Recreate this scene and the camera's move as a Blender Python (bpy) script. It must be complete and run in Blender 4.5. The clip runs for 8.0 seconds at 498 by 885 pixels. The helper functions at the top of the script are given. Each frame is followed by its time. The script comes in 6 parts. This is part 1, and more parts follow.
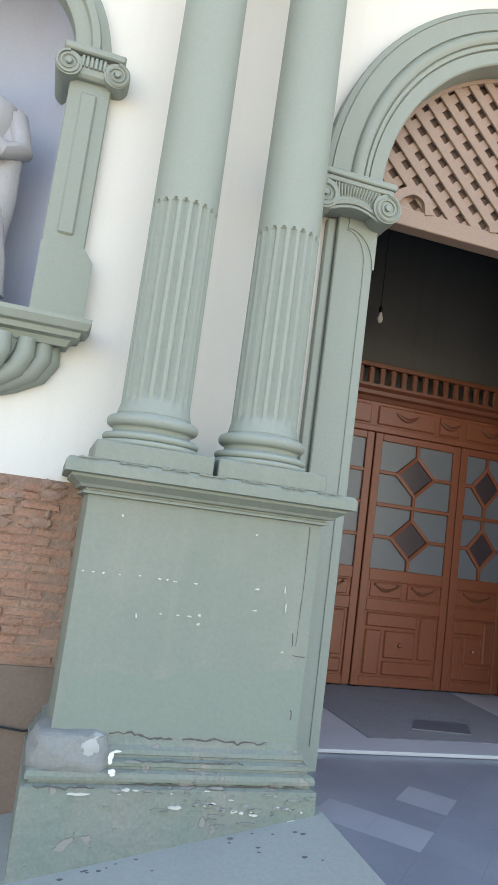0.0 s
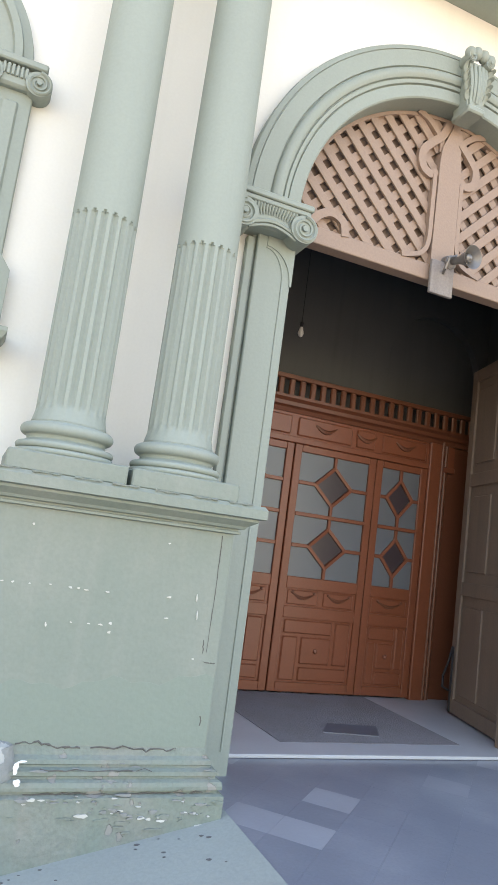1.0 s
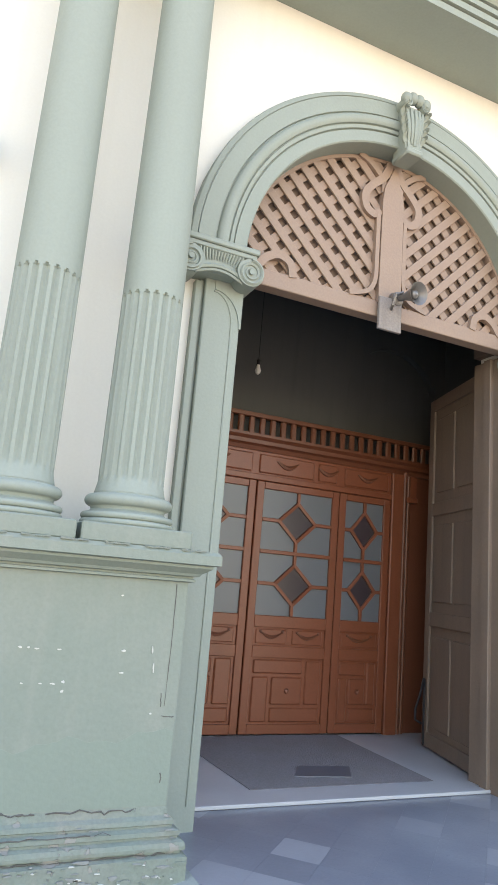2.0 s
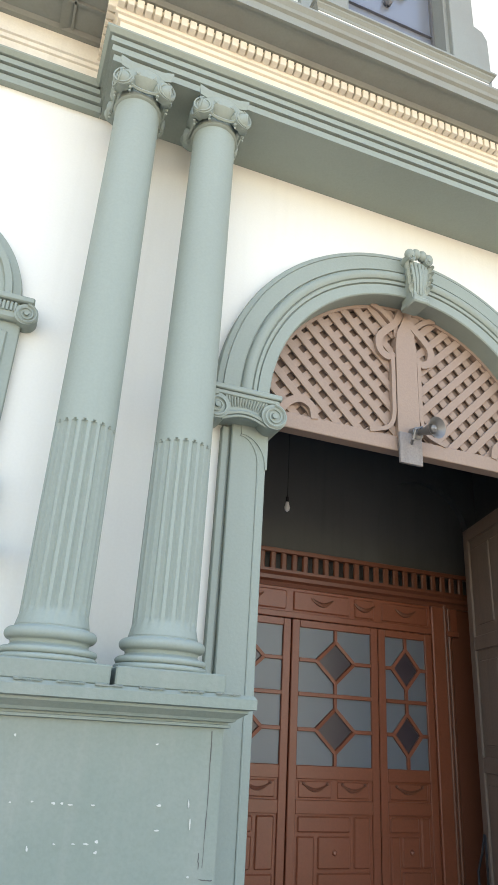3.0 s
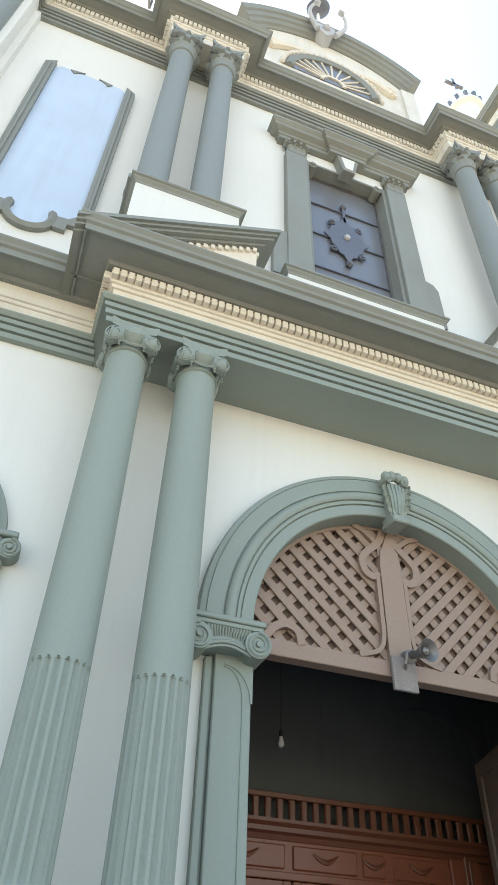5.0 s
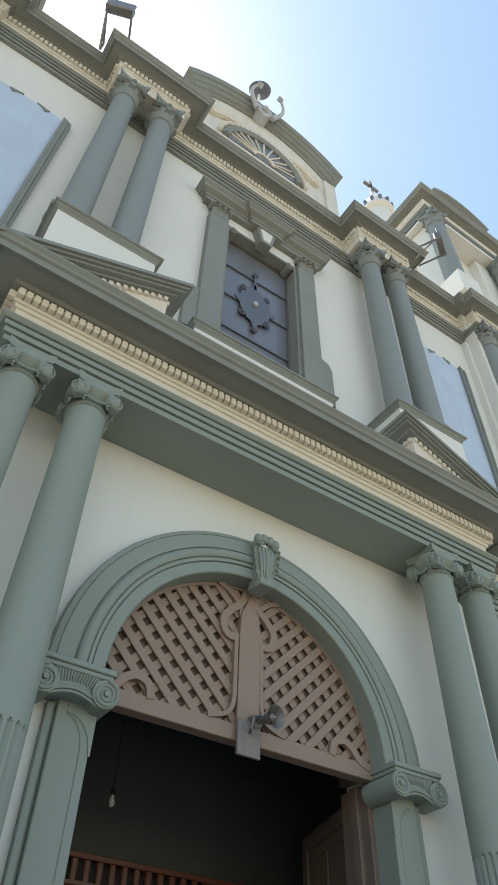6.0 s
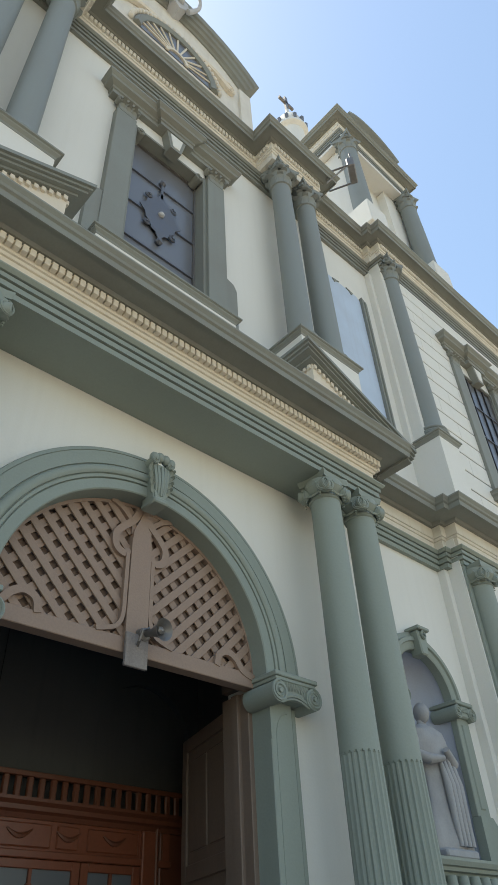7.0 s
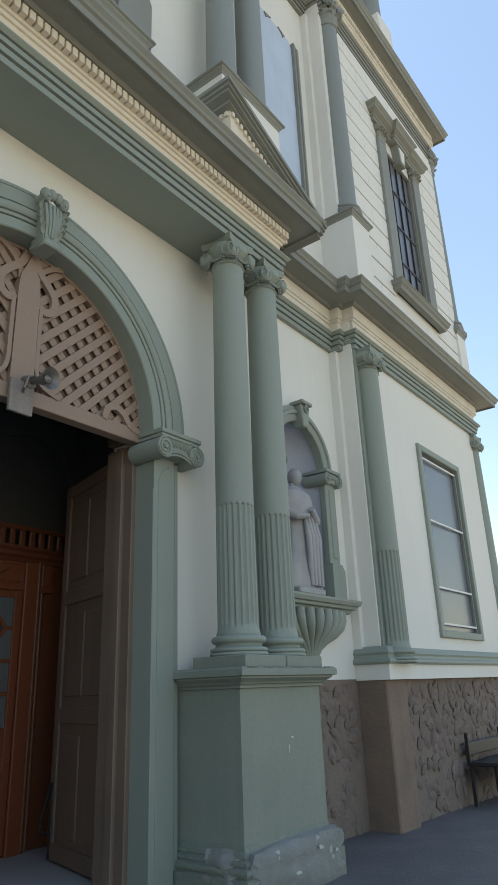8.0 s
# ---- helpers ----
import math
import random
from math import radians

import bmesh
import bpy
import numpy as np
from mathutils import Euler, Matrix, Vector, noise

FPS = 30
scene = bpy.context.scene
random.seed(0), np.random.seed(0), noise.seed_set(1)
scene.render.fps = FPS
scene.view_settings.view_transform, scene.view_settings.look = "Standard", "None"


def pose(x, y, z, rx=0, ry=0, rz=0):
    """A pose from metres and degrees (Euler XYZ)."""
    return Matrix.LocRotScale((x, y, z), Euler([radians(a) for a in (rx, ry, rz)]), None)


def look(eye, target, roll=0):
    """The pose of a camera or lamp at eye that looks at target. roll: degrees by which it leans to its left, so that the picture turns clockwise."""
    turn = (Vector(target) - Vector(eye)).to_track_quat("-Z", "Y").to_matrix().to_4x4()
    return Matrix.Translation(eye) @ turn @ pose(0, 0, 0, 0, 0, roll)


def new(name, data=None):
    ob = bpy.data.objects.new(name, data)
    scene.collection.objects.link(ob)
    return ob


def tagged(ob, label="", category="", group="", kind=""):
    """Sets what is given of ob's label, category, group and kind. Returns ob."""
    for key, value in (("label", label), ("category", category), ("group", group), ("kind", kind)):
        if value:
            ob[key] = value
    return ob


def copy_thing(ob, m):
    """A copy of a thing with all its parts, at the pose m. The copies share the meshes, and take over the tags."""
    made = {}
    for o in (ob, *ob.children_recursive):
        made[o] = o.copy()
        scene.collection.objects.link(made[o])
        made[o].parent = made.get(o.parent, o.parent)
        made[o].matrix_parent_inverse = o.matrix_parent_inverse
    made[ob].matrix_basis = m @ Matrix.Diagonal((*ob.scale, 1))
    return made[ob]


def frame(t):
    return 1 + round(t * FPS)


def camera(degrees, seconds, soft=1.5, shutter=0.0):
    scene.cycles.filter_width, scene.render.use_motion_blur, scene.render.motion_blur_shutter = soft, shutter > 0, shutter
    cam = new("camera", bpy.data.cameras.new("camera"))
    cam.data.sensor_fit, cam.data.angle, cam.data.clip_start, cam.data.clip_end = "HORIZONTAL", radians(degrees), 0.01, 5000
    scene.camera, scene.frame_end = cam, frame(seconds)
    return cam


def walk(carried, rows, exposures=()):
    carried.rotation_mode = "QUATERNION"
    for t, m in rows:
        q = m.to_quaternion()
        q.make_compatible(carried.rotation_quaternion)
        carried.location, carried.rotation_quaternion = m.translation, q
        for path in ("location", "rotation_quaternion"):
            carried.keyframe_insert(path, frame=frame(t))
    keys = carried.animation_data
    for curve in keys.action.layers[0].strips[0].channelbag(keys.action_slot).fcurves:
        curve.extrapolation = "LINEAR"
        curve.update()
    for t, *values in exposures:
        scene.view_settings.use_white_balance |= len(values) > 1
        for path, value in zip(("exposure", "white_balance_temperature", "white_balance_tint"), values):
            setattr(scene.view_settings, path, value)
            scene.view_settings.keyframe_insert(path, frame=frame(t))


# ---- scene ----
cam = camera(40.6, 8.0, 0.9)
PATH = [
    (0, look((-3.184, -4.087, 1.46), (-2.646, -2.178, 1.717), 7.5)),
    (0.5, look((-3.239, -4.123, 1.467), (-2.552, -2.272, 1.785), 10.9)),
    (1, look((-3.134, -4.197, 1.472), (-2.406, -2.36, 1.78), 7.6)),
    (2.3, look((-3.028, -4.293, 1.574), (-2.252, -2.528, 2.107), 4.0)),
    (2.5, look((-3.03, -4.348, 1.534), (-2.308, -2.598, 2.178), 3.1)),
    (3, look((-3.056, -4.395, 1.54), (-2.43, -2.664, 2.323), 3.5)),
    (3.5, look((-3.058, -4.382, 1.549), (-2.591, -2.665, 2.462), 4.0)),
    (4, look((-3.026, -4.429, 1.552), (-2.633, -2.789, 2.626), 3.0)),
    (4.5, look((-3.019, -4.474, 1.569), (-2.606, -2.932, 2.774), 2.8)),
    (5, look((-2.976, -4.508, 1.593), (-2.483, -3.085, 2.908), 2.2)),
    (5.2, look((-2.972, -4.541, 1.593), (-2.427, -3.194, 2.968), 1.4)),
    (6.3, look((-3.031, -4.493, 1.551), (-2.219, -3.357, 2.983), 1.3)),
    (6.5, look((-3.037, -4.475, 1.561), (-2.185, -3.357, 2.983), 0.1)),
    (7, look((-2.987, -4.442, 1.58), (-1.901, -3.339, 2.848), -3.3)),
    (7.5, look((-2.964, -4.437, 1.538), (-1.632, -3.413, 2.623), -5.4)),
    (8, look((-2.864, -4.338, 1.522), (-1.356, -3.219, 2.212), -2.2)),
]
walk(cam, PATH, [(0.0, 2.1, 7650, 15), (0.5, 2.27, 7850, 17), (1.2, 2.34, 7850, 17), (2.5, 2.35, 7600, 15), (3.0, 2.13, 7250, 13), (3.5, 2.06, 7000, 11), (4.5, 1.72, 6850, 9), (5.3, 1.5, 6900, 7), (6.3, 0.72, 6950, 5), (8.0, 0.75, 7150, 8)])

# ---- world and sun: the facade faces away from a high sun ----
SUN_EL, SUN_ROT = radians(69), radians(-8)
world = bpy.data.worlds.new("world")
scene.world = world
world.use_nodes = True
wn = world.node_tree.nodes
sky = wn.new("ShaderNodeTexSky")
sky.sky_type, sky.sun_disc = "NISHITA", False
sky.sun_elevation, sky.sun_rotation = SUN_EL, SUN_ROT
sky.air_density, sky.dust_density = 1.3, 0.32
sky.ozone_density = 0.3
wn["Background"].inputs["Strength"].default_value = 0.15
world.node_tree.links.new(sky.outputs[0], wn["Background"].inputs["Color"])
sun = new("sun", bpy.data.lights.new("sun", "SUN"))
sun.data.energy, sun.data.angle, sun.data.color = 3.4, radians(0.53), (1.0, 0.95, 0.86)
sv = Vector((math.sin(SUN_ROT) * math.cos(SUN_EL), math.cos(SUN_ROT) * math.cos(SUN_EL), math.sin(SUN_EL)))
sun.matrix_world = look(sv * 60, (0, 0, 0))


# ---- materials ----
def surface(name, col, rough=0.65, dirt=(0.45, 0.42, 0.36), amount=0.25, scale=1.2, grain=0.15, bump=0.15, bscale=40.0,
            chips=0.0, chip_col=(0.62, 0.6, 0.55), piece=0.0, metallic=0.0, streak=True, chip_scale=7.0):
    """A worn surface: broad stains, run-off streaks, fine grain, relief, and chips of another colour."""
    m = bpy.data.materials.new(name)
    m.use_nodes = True
    n, l = m.node_tree.nodes, m.node_tree.links
    b = n["Principled BSDF"]
    b.inputs["Roughness"].default_value = rough
    b.inputs["Metallic"].default_value = metallic
    geo = n.new("ShaderNodeNewGeometry")

    def tex(sc, detail=4.0, stretch=(1, 1, 1)):
        mp = n.new("ShaderNodeMapping")
        mp.inputs["Scale"].default_value = stretch
        l.new(geo.outputs["Position"], mp.inputs["Vector"])
        t = n.new("ShaderNodeTexNoise")
        t.inputs["Scale"].default_value, t.inputs["Detail"].default_value = sc, detail
        l.new(mp.outputs[0], t.inputs["Vector"])
        return t.outputs["Fac"]

    def ramp(fac, lo, hi):
        r = n.new("ShaderNodeMapRange")
        r.inputs["From Min"].default_value, r.inputs["From Max"].default_value = lo, hi
        l.new(fac, r.inputs["Value"])
        return r.outputs[0]

    def times(fac, k):
        x = n.new("ShaderNodeMath")
        x.operation = "MULTIPLY"
        l.new(fac, x.inputs[0])
        if isinstance(k, float):
            x.inputs[1].default_value = k
        else:
            l.new(k, x.inputs[1])
        return x.outputs[0]

    def mix(fac, a, c):
        x = n.new("ShaderNodeMix")
        x.data_type = "RGBA"
        l.new(fac, x.inputs["Factor"])
        for sock, v in ((x.inputs["A"], a), (x.inputs["B"], c)):
            if isinstance(v, tuple):
                sock.default_value = (*v, 1)
            else:
                l.new(v, sock)
        return x.outputs["Result"]

    c = mix(times(ramp(tex(scale, 6), 0.42, 0.75), amount), col, dirt)
    if streak:
        c = mix(times(ramp(tex(1.0, 5, (9, 9, 0.6)), 0.5, 0.8), amount * 0.8), c, dirt)
    c = mix(times(ramp(tex(55.0, 3), 0.35, 0.7), grain), c, tuple(v * 0.6 for v in col))
    if piece:
        info = n.new("ShaderNodeObjectInfo")
        c = mix(times(info.outputs["Random"], piece), c, tuple(v * 0.45 for v in dirt))
    height = tex(bscale, 6)
    if chips:
        edge = ramp(tex(chip_scale, 9), 0.66 - chips, 0.68 - chips)
        c = mix(edge, c, chip_col)
        height = times(height, ramp(edge, 1.6, 0.0))
    l.new(c, b.inputs["Base Color"])
    bp = n.new("ShaderNodeBump")
    bp.inputs["Strength"].default_value, bp.inputs["Distance"].default_value = bump, 0.02
    l.new(height, bp.inputs["Height"])
    l.new(bp.outputs[0], b.inputs["Normal"])
    return m


GREEN = surface("sage_green_paint", (0.262, 0.298, 0.26), 0.6, (0.23, 0.255, 0.22), 0.3, 1.1, 0.12, 0.08)
GREEN_WORN = surface("worn_sage_green_paint", (0.208, 0.24, 0.203), 0.65, (0.3, 0.3, 0.26), 0.4, 1.6, 0.15, 0.15, 26)
GREEN_CHIP = surface("chipped_sage_green_paint", (0.195, 0.23, 0.195), 0.75, (0.27, 0.25, 0.22), 0.6, 3.0, 0.3, 0.8, 14, chips=0.025,
                     chip_col=(0.26, 0.25, 0.225), chip_scale=9.0)
CREAM = surface("cream_wall_paint", (0.73, 0.72, 0.675), 0.75, (0.55, 0.53, 0.47), 0.16, 0.7, 0.06, 0.06, 30)
FRIEZE = surface("warm_cream_paint", (0.72, 0.65, 0.54), 0.7, (0.5, 0.42, 0.32), 0.22, 1.4, 0.1, 0.06)
BLUE = surface("pale_blue_paint", (0.50, 0.60, 0.74), 0.75, (0.36, 0.37, 0.42), 0.3, 1.2, 0.08, 0.06)
STATUE = surface("grey_painted_plaster", (0.36, 0.36, 0.37), 0.6, (0.2, 0.2, 0.2), 0.4, 5.0, 0.15, 0.15)
LATTICE = surface("tan_painted_wood", (0.305, 0.212, 0.16), 0.6, (0.3, 0.22, 0.17), 0.35, 2.0, 0.2, 0.1, 60)
WOOD = surface("varnished_cedar", (0.235, 0.07, 0.034), 0.38, (0.2, 0.06, 0.025), 0.5, 2.5, 0.3, 0.08, 60)
WOOD_DARK = surface("varnished_cedar_moulding", (0.165, 0.054, 0.028), 0.4, (0.15, 0.05, 0.02), 0.5, 3.0, 0.3, 0.1, 60)
GATE = surface("brown_grey_gate_paint", (0.2, 0.145, 0.11), 0.55, (0.13, 0.1, 0.08), 0.5, 1.6, 0.2, 0.1)
BRICK = surface("old_red_brick", (0.40, 0.215, 0.145), 0.9, (0.44, 0.32, 0.25), 0.6, 6.0, 0.4, 0.9, 28, piece=0.28, streak=False)
BRICK_BED = surface("reddish_brick_bed", (0.34, 0.22, 0.165), 0.95, (0.24, 0.17, 0.13), 0.6, 4.0, 0.4, 0.9, 24)
MORTAR = surface("grey_brown_mortar", (0.22, 0.175, 0.145), 0.95, (0.16, 0.12, 0.1), 0.6, 3.0, 0.4, 0.8, 20)
STONE = surface("brown_rubble_stone", (0.2, 0.15, 0.13), 0.9, (0.3, 0.24, 0.21), 0.6, 5.0, 0.4, 0.8, 18, piece=0.6, streak=False)
RENDER_BROWN = surface("brown_cement_coat", (0.24, 0.17, 0.13), 0.9, (0.12, 0.1, 0.085), 0.6, 1.8, 0.3, 0.5, 18)
CONCRETE = surface("pale_concrete", (0.37, 0.305, 0.225), 0.85, (0.34, 0.31, 0.27), 0.5, 1.4, 0.3, 0.3, 30, streak=False)
RAMP = surface("pale_grey_green_concrete", (0.31, 0.335, 0.31), 0.7, (0.24, 0.25, 0.23), 0.4, 1.6, 0.2, 0.2, 30, streak=False)
TILE = surface("grey_blue_marble_tile", (0.19, 0.205, 0.24), 0.3, (0.34, 0.35, 0.38), 0.75, 1.3, 0.2, 0.03, 30, piece=0.15, streak=False)
TILE_PALE = surface("pale_grey_marble_tile", (0.3, 0.31, 0.34), 0.3, (0.2, 0.2, 0.22), 0.4, 3.0, 0.1, 0.03, 30, streak=False)
PLASTER = surface("rough_grey_plaster", (0.255, 0.262, 0.25), 0.9, (0.19, 0.19, 0.175), 0.5, 5.0, 0.3, 0.6, 20, chips=0.01, chip_col=(0.4, 0.4, 0.38))
TILE_LIGHT = surface("white_marble_tile", (0.47, 0.47, 0.48), 0.3, (0.36, 0.36, 0.37), 0.35, 2.5, 0.1, 0.03, 30, streak=False)
MAT = surface("dark_brown_doormat", (0.26, 0.235, 0.24), 0.9, (0.2, 0.17, 0.15), 0.4, 3.0, 0.5, 0.6, 90, streak=False)
METAL = surface("weathered_grey_metal", (0.24, 0.23, 0.22), 0.5, (0.14, 0.11, 0.09), 0.5, 6.0, 0.2, 0.1, metallic=0.6)
MEDAL = surface("grey_cast_iron", (0.14, 0.15, 0.18), 0.5, (0.16, 0.15, 0.14), 0.4, 6.0, 0.2, 0.1, metallic=0.3)
DARK_PAVE = surface("dark_stone_paving", (0.11, 0.105, 0.11), 0.7, (0.19, 0.18, 0.17), 0.5, 2.0, 0.3, 0.4, 24, streak=False)
IRON = surface("dark_iron", (0.035, 0.035, 0.04), 0.5, (0.06, 0.05, 0.04), 0.4, 6.0, 0.2, 0.1, metallic=0.5)
# near-black base: the interior's shade is put into this plaster colour
DARK = surface("shade_dark_plaster", (0.085, 0.09, 0.092), 0.8, (0.045, 0.046, 0.046), 0.4, 1.0, 0.1, 0.05)
PLASTER_PALE = surface("bare_pale_plaster", (0.58, 0.57, 0.53), 0.85, (0.4, 0.39, 0.35), 0.5, 6.0, 0.2, 0.4, 24)
STONE_PALE = surface("pale_grey_plaster", (0.5, 0.5, 0.51), 0.8, (0.34, 0.34, 0.34), 0.4, 3.0, 0.15, 0.2)
CORNICE = surface("weathered_grey_green_paint", (0.238, 0.25, 0.222), 0.65, (0.2, 0.185, 0.16), 0.45, 1.3, 0.15, 0.1)
GREEN_UP = surface("faded_grey_green_paint", (0.235, 0.258, 0.247), 0.6, (0.22, 0.22, 0.2), 0.35, 1.2, 0.12, 0.08)
FRIEZE_UP = surface("pale_cream_paint", (0.72, 0.685, 0.61), 0.7, (0.45, 0.4, 0.33), 0.35, 2.2, 0.15, 0.08)
NICHE_PAINT = surface("pale_lavender_paint", (0.4, 0.44, 0.53), 0.75, (0.33, 0.33, 0.36), 0.35, 1.6, 0.1, 0.06)
GREEN_FRESH = surface("touched_up_green_paint", (0.2, 0.243, 0.203), 0.55, (0.2, 0.23, 0.2), 0.4, 1.4, 0.12, 0.1)
PLANK = surface("weathered_plank", (0.27, 0.24, 0.225), 0.85, (0.17, 0.145, 0.13), 0.5, 4.0, 0.4, 0.3, 50)
BACKING = surface("brown_backing_paint", (0.19, 0.13, 0.1), 0.7, (0.13, 0.09, 0.07), 0.4, 2.0, 0.2, 0.1)
JOINT = surface("dark_joint_mortar", (0.12, 0.115, 0.105), 0.95, (0.08, 0.075, 0.07), 0.5, 3.0, 0.3, 0.5, 20)
WHITE = surface("white_plaster", (0.8, 0.79, 0.76), 0.7, (0.6, 0.58, 0.54), 0.2, 3.0, 0.1, 0.2)


def glass(name, col, rough, trans):
    m = bpy.data.materials.new(name)
    m.use_nodes = True
    b = m.node_tree.nodes["Principled BSDF"]
    b.inputs["Base Color"].default_value = (*col, 1)
    b.inputs["Roughness"].default_value = rough
    b.inputs["Transmission Weight"].default_value = trans
    return m


GLASS = glass("dusty_window_glass", (0.17, 0.18, 0.205), 0.25, 0.06)
FROST = glass("frosted_door_glass", (0.18, 0.19, 0.205), 0.35, 0.25)
FROST_DARK = glass("smoky_door_glass", (0.07, 0.05, 0.055), 0.3, 0.25)

# ---- builders ----
BASE = {}


def thing(name, label, category, at=(0, 0, 0), group="", kind=""):
    ob = new(name)
    ob.empty_display_size = 0.1
    ob.location = at
    BASE[ob] = Vector(at)
    return tagged(ob, label, category, group, kind)


def mesh_of(name, bm, mat, shift=(0, 0, 0), smooth=False):
    bmesh.ops.recalc_face_normals(bm, faces=bm.faces)
    if any(shift):
        bmesh.ops.translate(bm, vec=[-v for v in shift], verts=bm.verts)
    for f in bm.faces:
        f.smooth = smooth
    me = bpy.data.meshes.new(name)
    bm.to_mesh(me)
    bm.free()
    me.materials.append(mat)
    if smooth:
        me.set_sharp_from_angle(angle=radians(38))
    return me


def part(name, bm, mat, parent, label="", smooth=False):
    """One mesh under a thing or part; the bmesh is in world metres."""
    base = BASE[parent]
    ob = new(name, mesh_of(name, bm, mat, base, smooth))
    ob.parent = parent
    BASE[ob] = base
    return tagged(ob, label)


def solid(name, bm, mat, label="", category="", kind="", group="", smooth=False):
    """A top-level thing that is one mesh."""
    ob = new(name, mesh_of(name, bm, mat, (0, 0, 0), smooth))
    BASE[ob] = Vector((0, 0, 0))
    return tagged(ob, label, category, group, kind)


def piece(name, me, parent, m):
    ob = new(name, me)
    ob.parent = parent
    ob.matrix_basis = Matrix.Translation(-BASE[parent]) @ m
    return ob


def B():
    return bmesh.new()


def box(bm, x0, x1, y0, y1, z0, z1, c=0.0):
    r = bmesh.ops.create_cube(bm, size=1)
    vs = r["verts"]
    bmesh.ops.scale(bm, vec=(abs(x1 - x0), abs(y1 - y0), abs(z1 - z0)), verts=vs)
    bmesh.ops.translate(bm, vec=((x0 + x1) / 2, (y0 + y1) / 2, (z0 + z1) / 2), verts=vs)
    if c:
        es = list({e for v in vs for e in v.link_edges})
        bmesh.ops.bevel(bm, geom=es, offset=c, segments=1, affect="EDGES")
    return bm


def prism(bm, outline, y0, y1):
    """An outline in x and z, given thickness along y."""
    a = [bm.verts.new((x, y0, z)) for x, z in outline]
    b = [bm.verts.new((x, y1, z)) for x, z in outline]
    bm.faces.new(a)
    bm.faces.new(b[::-1])
    for i in range(len(a)):
        j = (i + 1) % len(a)
        bm.faces.new((a[i], b[i], b[j], a[j]))
    return bm


def sweep(bm, profile, path, closed=False):
    """A moulding: profile of (outward, z) along a plan path that runs to the right as seen from the front, with mitred corners."""
    rings = []
    for i, (x, y) in enumerate(path):
        ds = []
        if i > 0 or closed:
            ds.append(Vector((x - path[i - 1][0], y - path[i - 1][1])).normalized())
        if i < len(path) - 1 or closed:
            nx = path[(i + 1) % len(path)]
            ds.append(Vector((nx[0] - x, nx[1] - y)).normalized())
        ns = [Vector((d.y, -d.x)) for d in ds]
        m = ns[0] if len(ns) == 1 else (ns[0] + ns[1]) / (1 + ns[0].dot(ns[1]))
        rings.append([bm.verts.new((x + m.x * d, y + m.y * d, z)) for d, z in profile])
    n = len(rings)
    k = len(profile)
    for i in range(n if closed else n - 1):
        a, b = rings[i], rings[(i + 1) % n]
        for j in range(k):
            bm.faces.new((a[j], b[j], b[(j + 1) % k], a[(j + 1) % k]))
    if not closed:
        bm.faces.new(rings[0])
        bm.faces.new(rings[-1][::-1])
    return bm


def lathe(bm, profile, cx, cy, segs=32, flutes=None):
    rings = []
    for r, z in profile:
        ring = []
        for i in range(segs):
            a = 2 * math.pi * i / segs
            q = r
            if flutes:
                q = r - flutes(z, i % 6)
            ring.append(bm.verts.new((cx + q * math.cos(a), cy + q * math.sin(a), z)))
        rings.append(ring)
    for a, b in zip(rings, rings[1:]):
        for i in range(segs):
            j = (i + 1) % segs
            bm.faces.new((a[i], a[j], b[j], b[i]))
    bm.faces.new(rings[0][::-1])
    bm.faces.new(rings[-1])
    return bm


def arch(bm, profile, cx, cz, a0=0.0, a1=math.pi, segs=40):
    """A moulding bent round a centre in the wall: profile of (radius, y)."""
    rings = []
    for i in range(segs + 1):
        a = a0 + (a1 - a0) * i / segs
        rings.append([bm.verts.new((cx + r * math.cos(a), y, cz + r * math.sin(a))) for r, y in profile])
    k = len(profile)
    for a, b in zip(rings, rings[1:]):
        for j in range(k):
            bm.faces.new((a[j], b[j], b[(j + 1) % k], a[(j + 1) % k]))
    bm.faces.new(rings[0])
    bm.faces.new(rings[-1][::-1])
    return bm


def tube(bm, pts, r, segs=6):
    rings = []
    for i, p in enumerate(pts):
        d = (Vector(pts[min(i + 1, len(pts) - 1)]) - Vector(pts[max(i - 1, 0)])).normalized()
        u = d.orthogonal().normalized() if i == 0 else (u - d * u.dot(d)).normalized()
        v = d.cross(u)
        q = r[i] if isinstance(r, list) else r
        rings.append([bm.verts.new(Vector(p) + (u * math.cos(2 * math.pi * j / segs) + v * math.sin(2 * math.pi * j / segs)) * q) for j in range(segs)])
    for a, b in zip(rings, rings[1:]):
        for j in range(segs):
            bm.faces.new((a[j], a[(j + 1) % segs], b[(j + 1) % segs], b[j]))
    bm.faces.new(rings[0][::-1])
    bm.faces.new(rings[-1])
    return bm


def place(bm, start, m):
    """Moves all that bm holds besides the vertices in start."""
    bmesh.ops.transform(bm, matrix=m, verts=[v for v in bm.verts if not start or v not in start])


